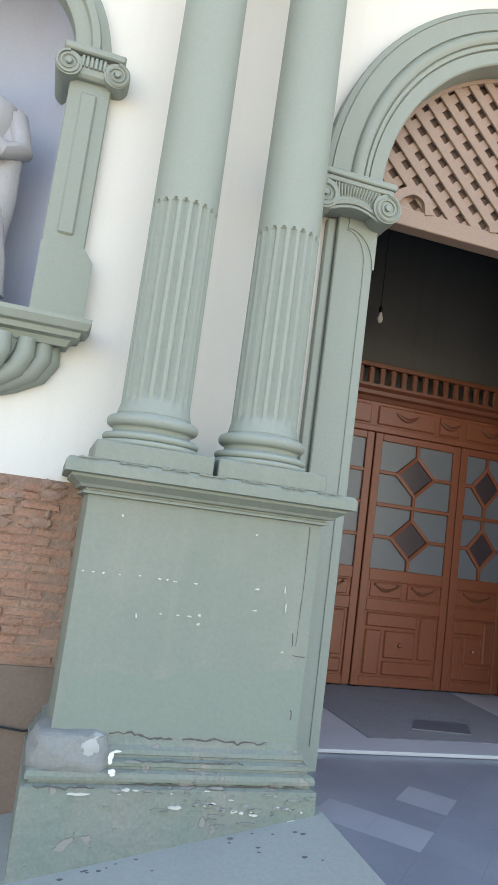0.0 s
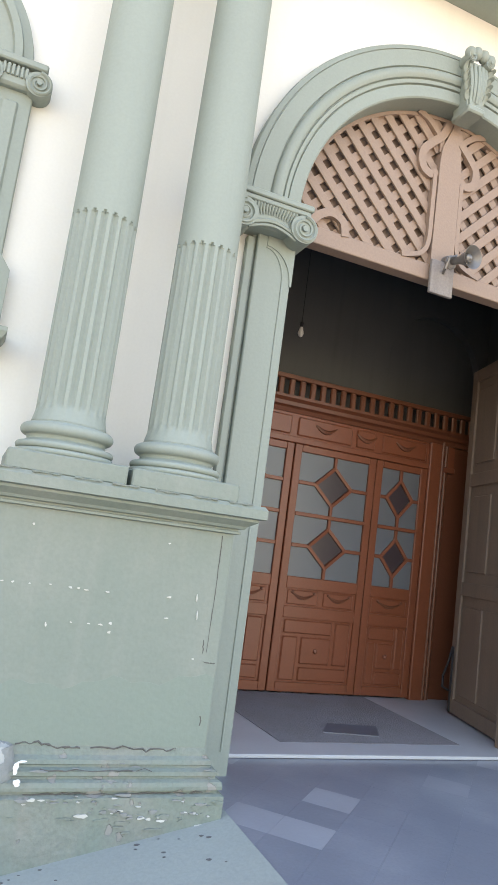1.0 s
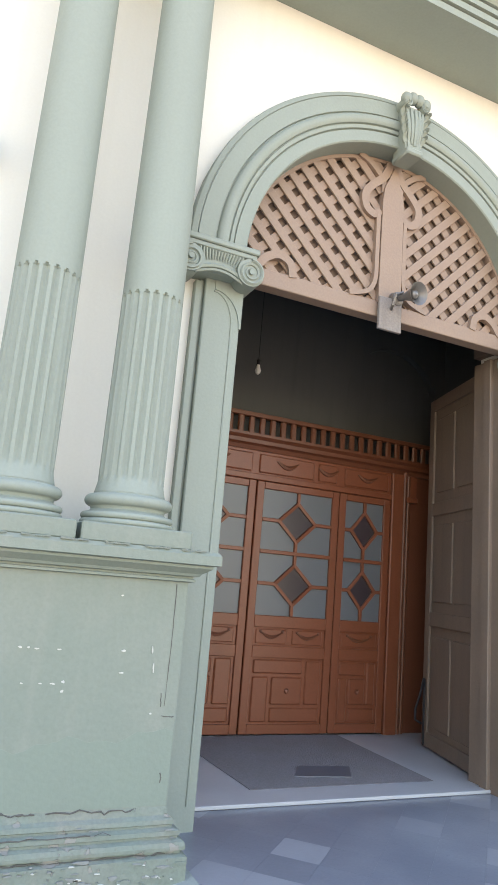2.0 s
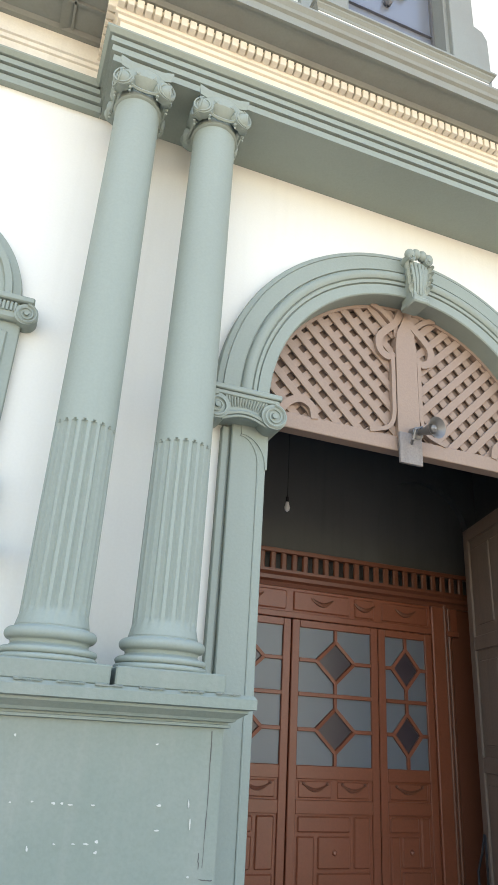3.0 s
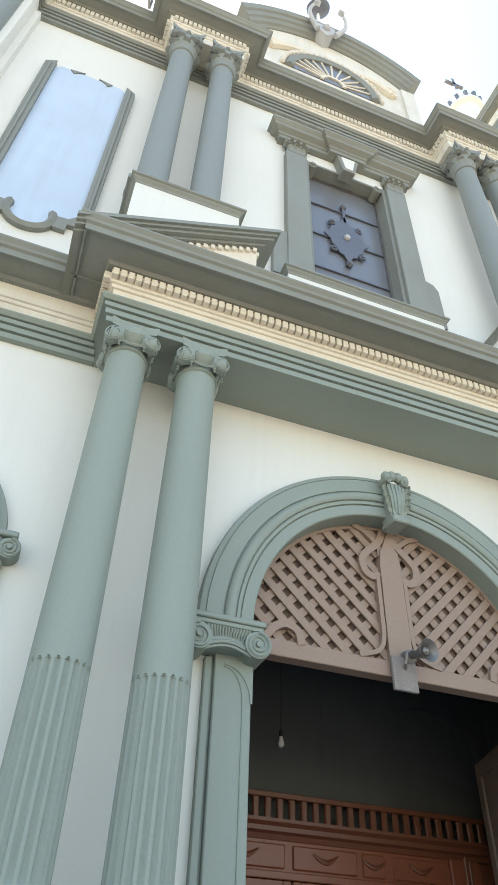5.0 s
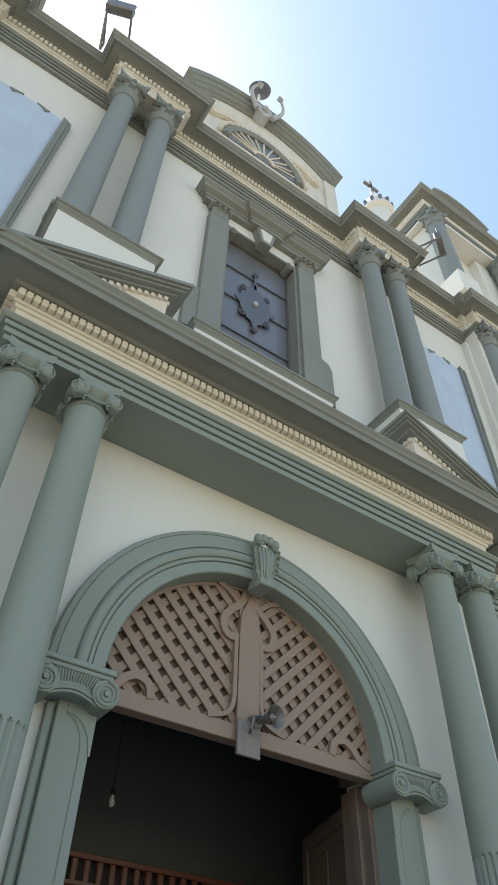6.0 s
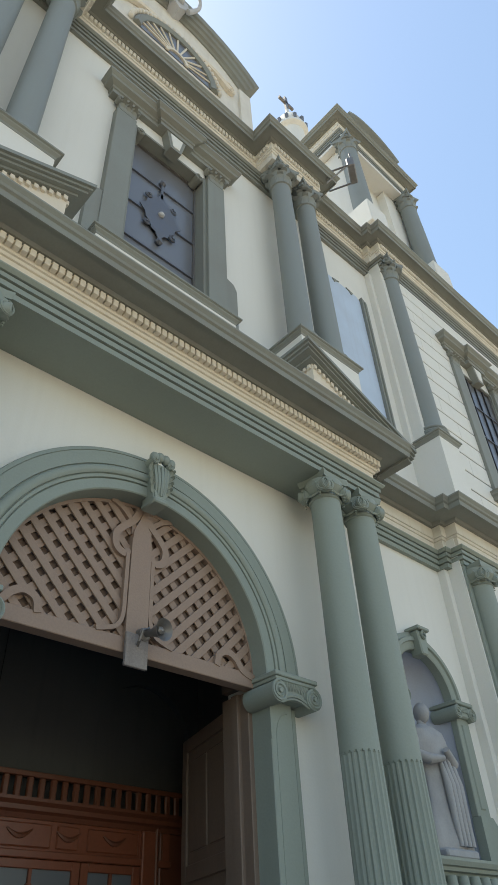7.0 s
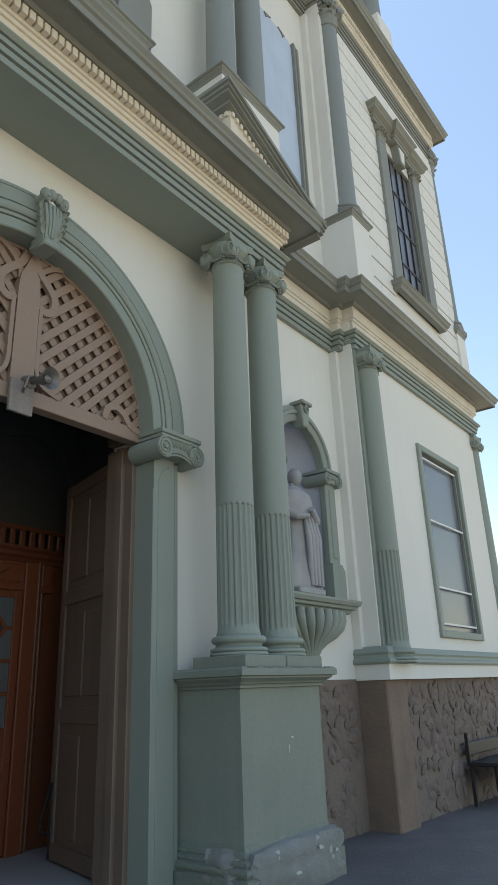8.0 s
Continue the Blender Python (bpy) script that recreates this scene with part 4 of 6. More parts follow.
# ---- niches, statues ----
def niche(s):
    cx = s * NX
    n = thing("niche", "pale blue round-headed niche in a sage green scrolled frame", "niche", (cx, -0.05, NB), "statue niches")
    bm = B()
    rows = []
    for z in [NB + (NZ - NB) * i / 6 for i in range(7)]:
        rows.append([bm.verts.new((cx + NW * math.cos(a), 0.02 + 0.44 * math.sin(a), z)) for a in [math.pi * i / 20 for i in range(21)]])
    for k in range(1, 8):
        e = math.pi / 2 * k / 8
        rows.append([bm.verts.new((cx + NW * math.cos(e) * math.cos(a), 0.02 + 0.44 * math.cos(e) * math.sin(a), NZ + NW * math.sin(e))) for a in [math.pi * i / 20 for i in range(21)]])
    for a, b in zip(rows, rows[1:]):
        for i in range(20):
            bm.faces.new((a[i], a[i + 1], b[i + 1], b[i]))
    top = bm.verts.new((cx, 0.02, NZ + NW))
    for i in range(20):
        bm.faces.new((rows[-1][i], rows[-1][i + 1], top))
    for f in bmesh.ops.extrude_face_region(bm, geom=bm.faces[:])["geom"]:
        if isinstance(f, bmesh.types.BMVert):
            f.co += Vector(((f.co.x - cx) * 0.06, 0.03, 0.02))
    part("shell", bm, NICHE_PAINT, n, "pale blue curved recess", True)
    for t in (-1, 1):
        a, b = sorted((cx + t * 0.53, cx + t * 0.78))
        part("pilaster", box(B(), a, b, -0.06, 0.03, 2.98, 4.05, 0.008), GREEN, n)
        bm = B()
        box(bm, a + 0.075, b - 0.075, -0.075, -0.05, 3.05, 3.96, 0.012)
        part("pilaster_panel", bm, GREEN, n)
        ia, ob = cx + t * 0.53, cx + t * 0.80
        part("pilaster_foot", prism(B(), sorted_outline([(ia, 2.51), (cx + t * 0.84, 2.51), (cx + t * 0.84, 2.9), (ob - t * 0.02, 2.98), (ia, 2.98)]), -0.085, 0.03), GREEN, n)
        bm = B()
        box(bm, a - 0.06, b + 0.06, -0.14, 0.3, 4.17, 4.22, 0.01)
        box(bm, a - 0.02, b + 0.02, -0.11, 0.3, 4.03, 4.17, 0.02)
        for i in range(6):
            x = a + 0.06 + (b - a - 0.12) * i / 5
            box(bm, x - 0.009, x + 0.009, -0.125, -0.1, 4.09, 4.16, 0.003)
        for x, q in ((a - 0.02, -1), (b + 0.02, 1)):
            volute(bm, pose(x, -0.125, 4.085), 0.08, 0.35, -q)
        part("capital", bm, GREEN, n, "scrolled capital", True)
    part("arch_ring", arch(B(), [(0.53, 0.05), (0.53, -0.06), (0.55, -0.075), (0.62, -0.075), (0.63, -0.1), (0.675, -0.1), (0.685, -0.07), (0.74, -0.06), (0.75, 0.0)], cx, NZ, segs=36), GREEN, n, smooth=True)
    bm = B()
    prism(bm, [(cx - 0.06, 4.64), (cx + 0.06, 4.64), (cx + 0.1, 4.94), (cx - 0.1, 4.94)], -0.17, 0.0)
    bmesh.ops.bevel(bm, geom=bm.edges[:], offset=0.015, segments=1, affect="EDGES")
    box(bm, cx - 0.12, cx + 0.12, -0.21, 0.0, 4.94, 4.99, 0.012)
    volute(bm, pose(cx, -0.19, 4.885), 0.055, 0.17)
    part("keystone", bm, GREEN, n, "scrolled keystone")
    part("sill", sweep(B(), [(-0.3, 2.36), (-0.06, 2.36), (-0.04, 2.4), (0.0, 2.41), (0.01, 2.44), (0.04, 2.45), (0.06, 2.49), (0.06, 2.515), (-0.3, 2.53)],
                       [(cx - 0.83, 0.0), (cx - 0.83, -0.2), (cx + 0.83, -0.2), (cx + 0.83, 0.0)]), GREEN, n, "moulded sill")
    part("niche_floor", box(B(), cx - 0.548, cx + 0.548, 0.004, 0.46, NB, NB + 0.012), NICHE_PAINT, n)
    bm = B()
    prof = [(0.68, 2.37), (0.68, 2.28), (0.63, 2.19), (0.5, 2.11), (0.31, 2.03), (0.17, 1.94), (0.1, 1.84), (0.07, 1.75), (0.075, 1.7), (0.02, 1.6)]
    rows = []
    for r, z in prof:
        rows.append([bm.verts.new((cx + r * math.cos(math.pi + math.pi * i / 24), 0.01 + 0.3 * r * math.sin(math.pi + math.pi * i / 24), z)) for i in range(25)])
    for a, b in zip(rows, rows[1:]):
        for i in range(24):
            bm.faces.new((a[i], a[i + 1], b[i + 1], b[i]))
        bm.faces.new((a[0], b[0], b[-1], a[-1]))
    bm.faces.new(rows[0])
    bm.faces.new(rows[-1][::-1])
    console = part("console", bm, GREEN, n, "fluted shell console", True)
    for k in range(12):
        a = math.pi * (1 + (k + 0.5) / 12)
        pts = [(cx + (r + 0.02) * math.cos(a), 0.3 * (r + 0.05) * math.sin(a), z) for r, z in prof[:9]]
        part("rib", tube(B(), pts, [0.05, 0.06, 0.058, 0.05, 0.04, 0.03, 0.024, 0.02, 0.016], 10), GREEN, console, smooth=True)


def sorted_outline(pts):
    return pts


niche(-1)
niche(1)


def statue(s):
    """A plain standing draped form."""
    cx, cy, z0 = s * NX + (0.05 if s > 0 else 0.0), 0.12, NB + 0.012
    bm = B()
    box(bm, cx - 0.29, cx + 0.29, cy - 0.2, cy + 0.22, z0, z0 + 0.09, 0.02)
    rows = []
    prof = [(0.20, 0.09), (0.215, 0.16), (0.2, 0.35), (0.185, 0.55), (0.18, 0.75), (0.195, 0.92), (0.215, 1.06), (0.22, 1.18), (0.2, 1.27), (0.12, 1.335), (0.06, 1.36), (0.052, 1.4)]
    for r, h in prof:
        row = []
        for i in range(60):
            a = 2 * math.pi * i / 60
            fold = 0.09 * math.sin(a * 7 + h * 2.0) * max(0.0, 1 - h / 1.15) + 0.05 * math.sin(a * 3 - h * 7.0) * (0.2 < h < 1.3)
            q = r * (1 + fold)
            row.append(bm.verts.new((cx + (1.32 + 0.3 * max(0.0, 1 - h / 0.9)) * q * math.cos(a) + 0.05 * math.sin(h * 2.3) * s, cy + 0.72 * q * math.sin(a), z0 + h)))
        rows.append(row)
    for a, b in zip(rows, rows[1:]):
        for i in range(60):
            bm.faces.new((a[i], a[(i + 1) % 60], b[(i + 1) % 60], b[i]))
    bm.faces.new(rows[0][::-1])
    bm.faces.new(rows[-1])
    v = bmesh.ops.create_uvsphere(bm, u_segments=18, v_segments=14, radius=0.095)["verts"]
    bmesh.ops.scale(bm, vec=(0.9, 1.0, 1.25), verts=v)
    bmesh.ops.translate(bm, vec=(cx, cy - 0.02, z0 + 1.49), verts=v)
    for t in (-1, 1):
        tube(bm, [(cx + t * 0.25, cy, z0 + 1.22), (cx + t * 0.32, cy - 0.05, z0 + 1.0), (cx + t * 0.22, cy - 0.16, z0 + 0.93), (cx + t * 0.04, cy - 0.22, z0 + 1.0 + 0.05 * t)], [0.075, 0.07, 0.06, 0.035], 10)
    tube(bm, [(cx + 0.27, cy - 0.05, z0 + 0.08), (cx + 0.26, cy - 0.06, z0 + 0.3), (cx + 0.22, cy - 0.05, z0 + 0.55), (cx + 0.17, cy - 0.08, z0 + 0.85)], [0.1, 0.085, 0.07, 0.04], 10)
    for k in range(4):
        x = cx + s * (0.0 + 0.075 * k)
        tube(bm, [(x - 0.04, cy - 0.16, z0 + 0.98), (x, cy - 0.175, z0 + 0.7), (x + 0.02, cy - 0.165, z0 + 0.35), (x + 0.03, cy - 0.17, z0 + 0.12)], [0.02, 0.042, 0.036, 0.026], 10)
    if s < 0:
        tube(bm, [(cx + 0.2, cy + 0.05, z0 + 0.35), (cx + 0.23, cy, z0 + 0.7), (cx + 0.24, cy, z0 + 1.05), (cx + 0.25, cy, z0 + 1.28)], [0.1, 0.11, 0.09, 0.03], 10)
    solid("statue", bm, STATUE, "grey painted plaster statue of a draped standing form" if s > 0 else "pale grey plaster statue with falling drapery in a niche", "statue", group="statues", smooth=True)


statue(-1)
statue(1)

# ---- broken pediment over the lower storey ----
def half_pediment(s):
    xo, xi, zo, zi = 3.43, 1.507, 6.975, 7.815
    hp = thing("half_pediment", "sage green half of a broken pediment with a dentilled tympanum", "pediment", (s * 2.5, -0.6, 7.0), "halves of the broken pediment")
    k = (zi - zo) / (xo - xi)
    for z0, z1, y, d in ((-0.05, 0.0, -1.02, 0.0), (-0.085, -0.05, -0.99, 0.025), (-0.12, -0.085, -0.96, 0.05), (-0.155, -0.12, -0.91, 0.13)):
        xe = xi + d
        ze = zi - k * d
        out = [(s * xo, zo + z0), (s * xe, ze + z0), (s * xe, ze + z1), (s * xo, zo + z1)]
        part("raking_moulding", prism(B(), out, y, -0.1), CORNICE, hp)
    xt = xi + 0.2
    out = [(s * (xo - 0.2), 6.98), (s * xt, 6.98), (s * xt, zi - 0.2 * k - 0.15), (s * (xo - 0.2), zo + 0.2 * k - 0.15)]
    part("tympanum", prism(B(), out, -0.86, -0.1), FRIEZE, hp, "warm cream tympanum")
    bm = B()
    box(bm, -0.022, 0.022, -0.032, 0.01, 0, 0.06, 0.004)
    me = mesh_of("dentil", bm, FRIEZE)
    for i in range(19):
        x = xt + 0.03 + 0.072 * i
        z = zi - k * (x - xi) - 0.23
        if z > 6.99:
            piece("dentil", me, hp, Matrix.Translation((s * x, -0.86, z)))
    for i in range(9):
        piece("dentil", me, hp, Matrix.Translation((s * xt, -0.82 + 0.072 * i, zi - 0.2 * k - 0.23)) @ Matrix.Rotation(s * -math.pi / 2, 4, "Z"))


half_pediment(-1)
half_pediment(1)


# ---- plinths of the upper storey ----
def coped_block(name, label, x0, x1, yf, z0, z1, over, yb=0.0, group="", mat=CREAM):
    t = thing(name, label, "plinth", ((x0 + x1) / 2, (yf + yb) / 2, z0), group)
    part("body", box(B(), x0, x1, yf, yb, z0, z1 - 0.11), mat, t)
    part("coping", sweep(B(), [(-0.2, z1 - 0.115), (0.005, z1 - 0.115), (0.012, z1 - 0.085), (over * 0.6, z1 - 0.055), (over * 0.65, z1 - 0.035), (over, z1 - 0.025), (over, z1), (-0.2, z1 + 0.008)],
                         [(x0, yb), (x0, yf), (x1, yf), (x1, yb)]), CORNICE, t, "moulded sage green coping")
    part("coping_top", box(B(), x0 + 0.15, x1 - 0.15, yf + 0.15, yb, z1 - 0.06, z1 + 0.004), CORNICE, t)
    return t


for s in (-1, 1):
    a, b = sorted((s * 1.855, s * 3.035))
    coped_block("column_plinth", "white plinth with sage green coping under paired upper columns", a, b, -0.645, 6.9, 8.525, 0.065, group="plinths of the upper columns")
    a, b = sorted((s * 1.075, s * 1.85))
    coped_block("wall_plinth", "low white plinth with sage green coping", a, b, -0.2, 6.95, 8.0, 0.05)
    a, b = sorted((s * (PX - 0.28), s * (PX + 0.28)))
    coped_block("column_plinth", "white plinth with sage green coping under a single upper column", a, b, -0.58, 6.9, 8.53, 0.06, group="plinths of the upper columns")
    a, b = sorted((s * (XE - 0.2), s * (XE + 0.25)))
    coped_block("column_plinth", "white plinth with sage green coping at the building corner", a, b, YS - 0.1, 6.9, 8.53, 0.05, 0.3, group="plinths of the upper columns")
coped_block("window_plinth", "white plinth with sage green coping under the middle window", -1.07, 1.07, -0.2, 6.95, 8.5, 0.067)


# ---- upper columns ----
def upper_column(cx, cy, z0, z1, r0, r1, h=0.55):
    col = thing("upper_column", "plain sage green column with a leafy Corinthian capital", "column", (cx, cy, z0), "upper columns")
    part("plinth", box(B(), cx - 0.26, cx + 0.26, cy - 0.26, cy + 0.26, z0, z0 + 0.08, 0.008), GREEN_UP, col)
    part("base", base_rings(B(), cx, cy, z0 + 0.08, r0 + 0.012, 0.17), GREEN_UP, col, smooth=True)
    part("shaft", shaft(B(), cx, cy, z0 + 0.25, z1 - h + 0.01, r0, r1), GREEN_UP, col, smooth=True)
    bm = B()
    corinthian(bm, cx, cy, z1 - h, r1, h)
    part("capital", bm, GREEN_UP, col, "leafy Corinthian capital", True)
    return col


UZ = 13.1
up = upper_column(-2.87, -0.35, 8.535, UZ + 0.3, 0.19, 0.172, 0.62)
for x in (-2.22, 2.22, 2.87):
    copy_thing(up, pose(x, -0.35, 8.535))
for x in (-PX, PX):
    copy_thing(up, pose(x, -0.34, 8.535))
for x in (-XE - 0.04, XE + 0.04):
    copy_thing(up, pose(x, YS + 0.1, 8.535))

# ---- upper entablature ----
ue = thing("upper_entablature", "sage green and cream upper entablature with fine dentils", "entablature", (0, -0.2, UZ))
half = [(1.92, -0.06), (1.92, -0.5), (3.15, -0.5), (3.15, -0.06), (PX - 0.37, -0.06), (PX - 0.37, -0.22), (PX - 0.25, -0.22), (PX - 0.25, -0.42),
        (XE + 0.1, -0.42), (XE + 0.1, 4.0)]
UP_PATH = [(-x, y) for x, y in reversed(half)] + half
entab(ue, UP_PATH, UZ, (CORNICE, FRIEZE_UP, CORNICE), proj=0.36, h=1.14, low=[(-XE - 0.1, 4.0), (-XE - 0.1, -0.4), (-PX + 0.25, -0.4), (-PX + 0.25, -0.06), (PX - 0.25, -0.06), (PX - 0.25, -0.4), (XE + 0.1, -0.4), (XE + 0.1, 4.0)])
for s in (-1, 1):
    a, b = sorted((s * 2.2, s * 2.9))
    part("soffit", box(B(), a, b, -0.25, 0.0, UZ + 0.302, UZ + 0.4), FRIEZE_UP, ue)
    part("top_slab", box(B(), a - 0.2, b + 0.2, -0.25, 0.0, UZ + 0.85, UZ + 1.03), CORNICE, ue)
zz = (UZ + 0.6, UZ + 0.72)
for p, q in ((((-1.92, -0.06)), (1.92, -0.06)), ((-3.15, -0.5), (-1.92, -0.5)), ((1.92, -0.5), (3.15, -0.5)), ((3.15, -0.06), (PX - 0.37, -0.06)), ((-PX + 0.3, -0.06), (-3.15, -0.06)),
             ((PX - 0.25, -0.42), (XE, -0.42)), ((1.92, -0.06), (1.92, -0.5)), ((-1.92, -0.5), (-1.92, -0.06)), ((-3.15, -0.06), (-3.15, -0.5))):
    dentil_row(ue, p, q, 0.055, zz[0], zz[1], 0.075, 0.04, FRIEZE_UP)


# ---- middle window and side windows ----
def pedimented_window(cx, zb, zt, hw, label, crown_z, grille):
    g = 0.0 if grille else -0.16
    zf = zb + 0.57
    w = thing("window_surround", label, "window", (cx, -0.1, zb - 0.3), "upper windows")
    for t in (-1, 1):
        a, b = sorted((cx + t * hw, cx + t * (hw + 0.34)))
        part("pilaster", box(B(), a, b, -0.12, 0.3, zb - (0.03 if grille else 0.02), zt - 0.03, 0.008), CORNICE, w)
        part("inner_bead", box(B(), *sorted((cx + t * (hw - 0.05), cx + t * hw)), -0.06, 0.3, zb, zt), CORNICE, w)
        if grille:
            part("foot", prism(B(), [(cx + t * (hw + 0.02), zf - 0.6), (cx + t * (hw + 0.53), zf - 0.6), (cx + t * (hw + 0.53), zf + 0.2), (cx + t * (hw + 0.47), zf + 0.32), (cx + t * (hw + 0.36), zf + 0.36), (cx + t * (hw + 0.02), zf + 0.36)], -0.1, 0.02), CORNICE, w)
        bm = B()
        box(bm, a - 0.02, b + 0.02, -0.15, 0.02, zt + 0.24, zt + 0.3, 0.01)
        box(bm, a + 0.03, b - 0.03, -0.125, 0.02, zt - 0.05, zt + 0.25)
        for i in range(3):
            for row in range(2):
                leaf(bm, Matrix.Translation((a + 0.07 + 0.1 * i, -0.125, zt - 0.03 + 0.1 * row)), 0.1, 0.16, 0.07)
        for x, q in ((a + 0.02, -1), (b - 0.02, 1)):
            volute(bm, pose(x, -0.15, zt + 0.19), 0.055, 0.1, -q)
        part("capital", bm, CORNICE, w, "leafy capital", True)
    part("lintel", box(B(), cx - hw, cx + hw, -0.03, 0.018, zt + 0.002, zt + 0.294), CREAM, w, "cream lintel band")
    part("head_bead", box(B(), cx - hw, cx + hw, -0.05, 0.29, zt - 0.05, zt - 0.002), CORNICE, w)
    e = hw + 0.46
    zc = zt + 0.3
    prof = [(-0.15, zc), (0.0, zc), (0.0, zc + 0.09), (0.02, zc + 0.1), (0.02, zc + 0.16), (0.1, zc + 0.2), (0.11, zc + 0.25), (0.16, zc + 0.3), (0.16, zc + 0.34), (-0.15, zc + 0.37)]
    part("crown", sweep(B(), prof, [(cx - e, 0.0), (cx - e, -0.12), (cx - 0.32, -0.12), (cx - 0.32, -0.2), (cx + 0.32, -0.2), (cx + 0.32, -0.12), (cx + e, -0.12), (cx + e, 0.0)]), CORNICE, w, "moulded crown breaking forward in the middle")
    part("crown_infill", box(B(), cx - e + 0.1, cx + e - 0.1, -0.08, 0.0, zc + 0.012, zc + 0.355), CORNICE, w)
    bm = B()
    prism(bm, [(cx - 0.1, zt - 0.12), (cx + 0.1, zt - 0.12), (cx + 0.19, zc + 0.02), (cx - 0.19, zc + 0.02)], -0.18, 0.0)
    part("keystone", bm, CORNICE, w)
    part("keystone_panel", prism(B(), [(cx - 0.06, zt - 0.06), (cx + 0.06, zt - 0.06), (cx + 0.12, zc - 0.03), (cx - 0.12, zc - 0.03)], -0.19, -0.17), CREAM, w, "cream keystone face")
    part("pane", box(B(), cx - hw, cx + hw, 0.17 + g, 0.18 + g, zb, zt), GLASS, w, "dusty grey glass")
    for x in (cx - hw + 0.05, cx + hw - 0.05):
        part("frame", box(B(), x - 0.03, x + 0.03, 0.13 + g, 0.2 + g, zb, zt), METAL, w)
    for z in (zb + 0.04, zt - 0.04):
        part("frame", box(B(), cx - hw + 0.08, cx + hw - 0.08, 0.13 + g, 0.2 + g, z - 0.03, z + 0.03), METAL, w)
    for i in range(1, 4):
        z = zb + (zt - zb) * i / 4
        part("glazing_bar", box(B(), cx - hw + 0.08, cx + hw - 0.08, 0.14 + g, 0.19 + g, z - 0.011, z + 0.011), MEDAL, w)
    if grille:
        zc2 = 10.22
        bm = B()
        ring = []
        for i in range(24):
            a = 2 * math.pi * i / 24
            q = 1.0 / (abs(math.cos(a)) + abs(math.sin(a))) ** 0.8 * (1 + 0.06 * math.cos(12 * a))
            ring.append((cx + 0.34 * q * math.cos(a), zc2 + 0.56 * q * math.sin(a)))
        prism(bm, ring, 0.12, 0.135)
        for t in (-1, 1):
            for z in (0.34, -0.34):
                volute(bm, pose(cx + t * 0.22, 0.12, zc2 + z), 0.06, 0.015, t)
        box(bm, cx - 0.02, cx + 0.02, 0.12, 0.135, zc2 + 0.45, zc2 + 0.85)
        ball(bm, (cx, 0.125, zc2 + 0.88), 0.06)
        ball(bm, (cx, 0.125, zc2 - 0.62), 0.06)
        part("medallion", bm, MEDAL, w, "dark iron medallion on the glass")
        bm = B()
        ball(bm, (cx, 0.11, zc2 + 0.02), 0.05, 2)
        part("boss", bm, STONE_PALE, w, "pale boss in the medallion", True)
        for t in (-1, 1):
            bm = B()
            volute(bm, pose(cx + t * (hw - 0.12), -0.05, zt - 0.06), 0.08, 0.2, t)
            part("corner_scroll", bm, CORNICE, w)
    else:
        for i in range(1, 4):
            x = cx - hw + 2 * hw * i / 4
            part("glazing_bar", box(B(), x - 0.013, x + 0.013, 0.14 + g, 0.19 + g, zb + 0.05, zt - 0.05), IRON, w)
        part("sill", sweep(B(), [(-0.1, zb - 0.16), (0.0, zb - 0.16), (0.02, zb - 0.1), (0.06, zb - 0.07), (0.06, zb - 0.03), (0.09, zb), (-0.1, zb)],
                           [(cx - hw - 0.4, 0.0), (cx - hw - 0.4, -0.2), (cx + hw + 0.4, -0.2), (cx + hw + 0.4, 0.0)]), CORNICE, w, "moulded sill")
    return w


pedimented_window(0, 8.53, 11.78, 0.69, "tall window with sage green pilasters and a broken crown", 12.0, True)
for s in (-1, 1):
    pedimented_window(s * 7.9, 8.15, 11.5, 0.62, "tall barred side window with sage green surround", 12.0, False).location.y += YS
    cx = s * 8.0
    w = thing("shuttered_window", "dark grey window in a sage green moulded frame with pale bars", "window", (cx, 0, 2.2), "lower side windows")
    for a, b, c, d in ((-0.9, -0.79, 2.15, 5.22), (0.79, 0.9, 2.15, 5.22), (-0.79, 0.79, 2.15, 2.26), (-0.79, 0.79, 5.11, 5.22)):
        part("frame", box(B(), cx + a, cx + b, -0.05, 0.1, c, d, 0.012), GREEN, w)
    part("pane", box(B(), cx - 0.8, cx + 0.8, 0.05, 0.06, 2.25, 5.12), GLASS, w, "dark dusty glass")
    for z in (2.36, 2.91, 3.97, 5.02):
        part("bar", box(B(), cx - 0.72, cx + 0.72, -0.005, 0.015, z - 0.014, z + 0.014), WHITE, w, "thin white bar")
    for t in (-1, 1):
        part("inner_frame", box(B(), *sorted((cx + t * 0.72, cx + t * 0.755)), 0.0, 0.045, 2.26, 5.11), CORNICE, w)
    w.location.y += YS

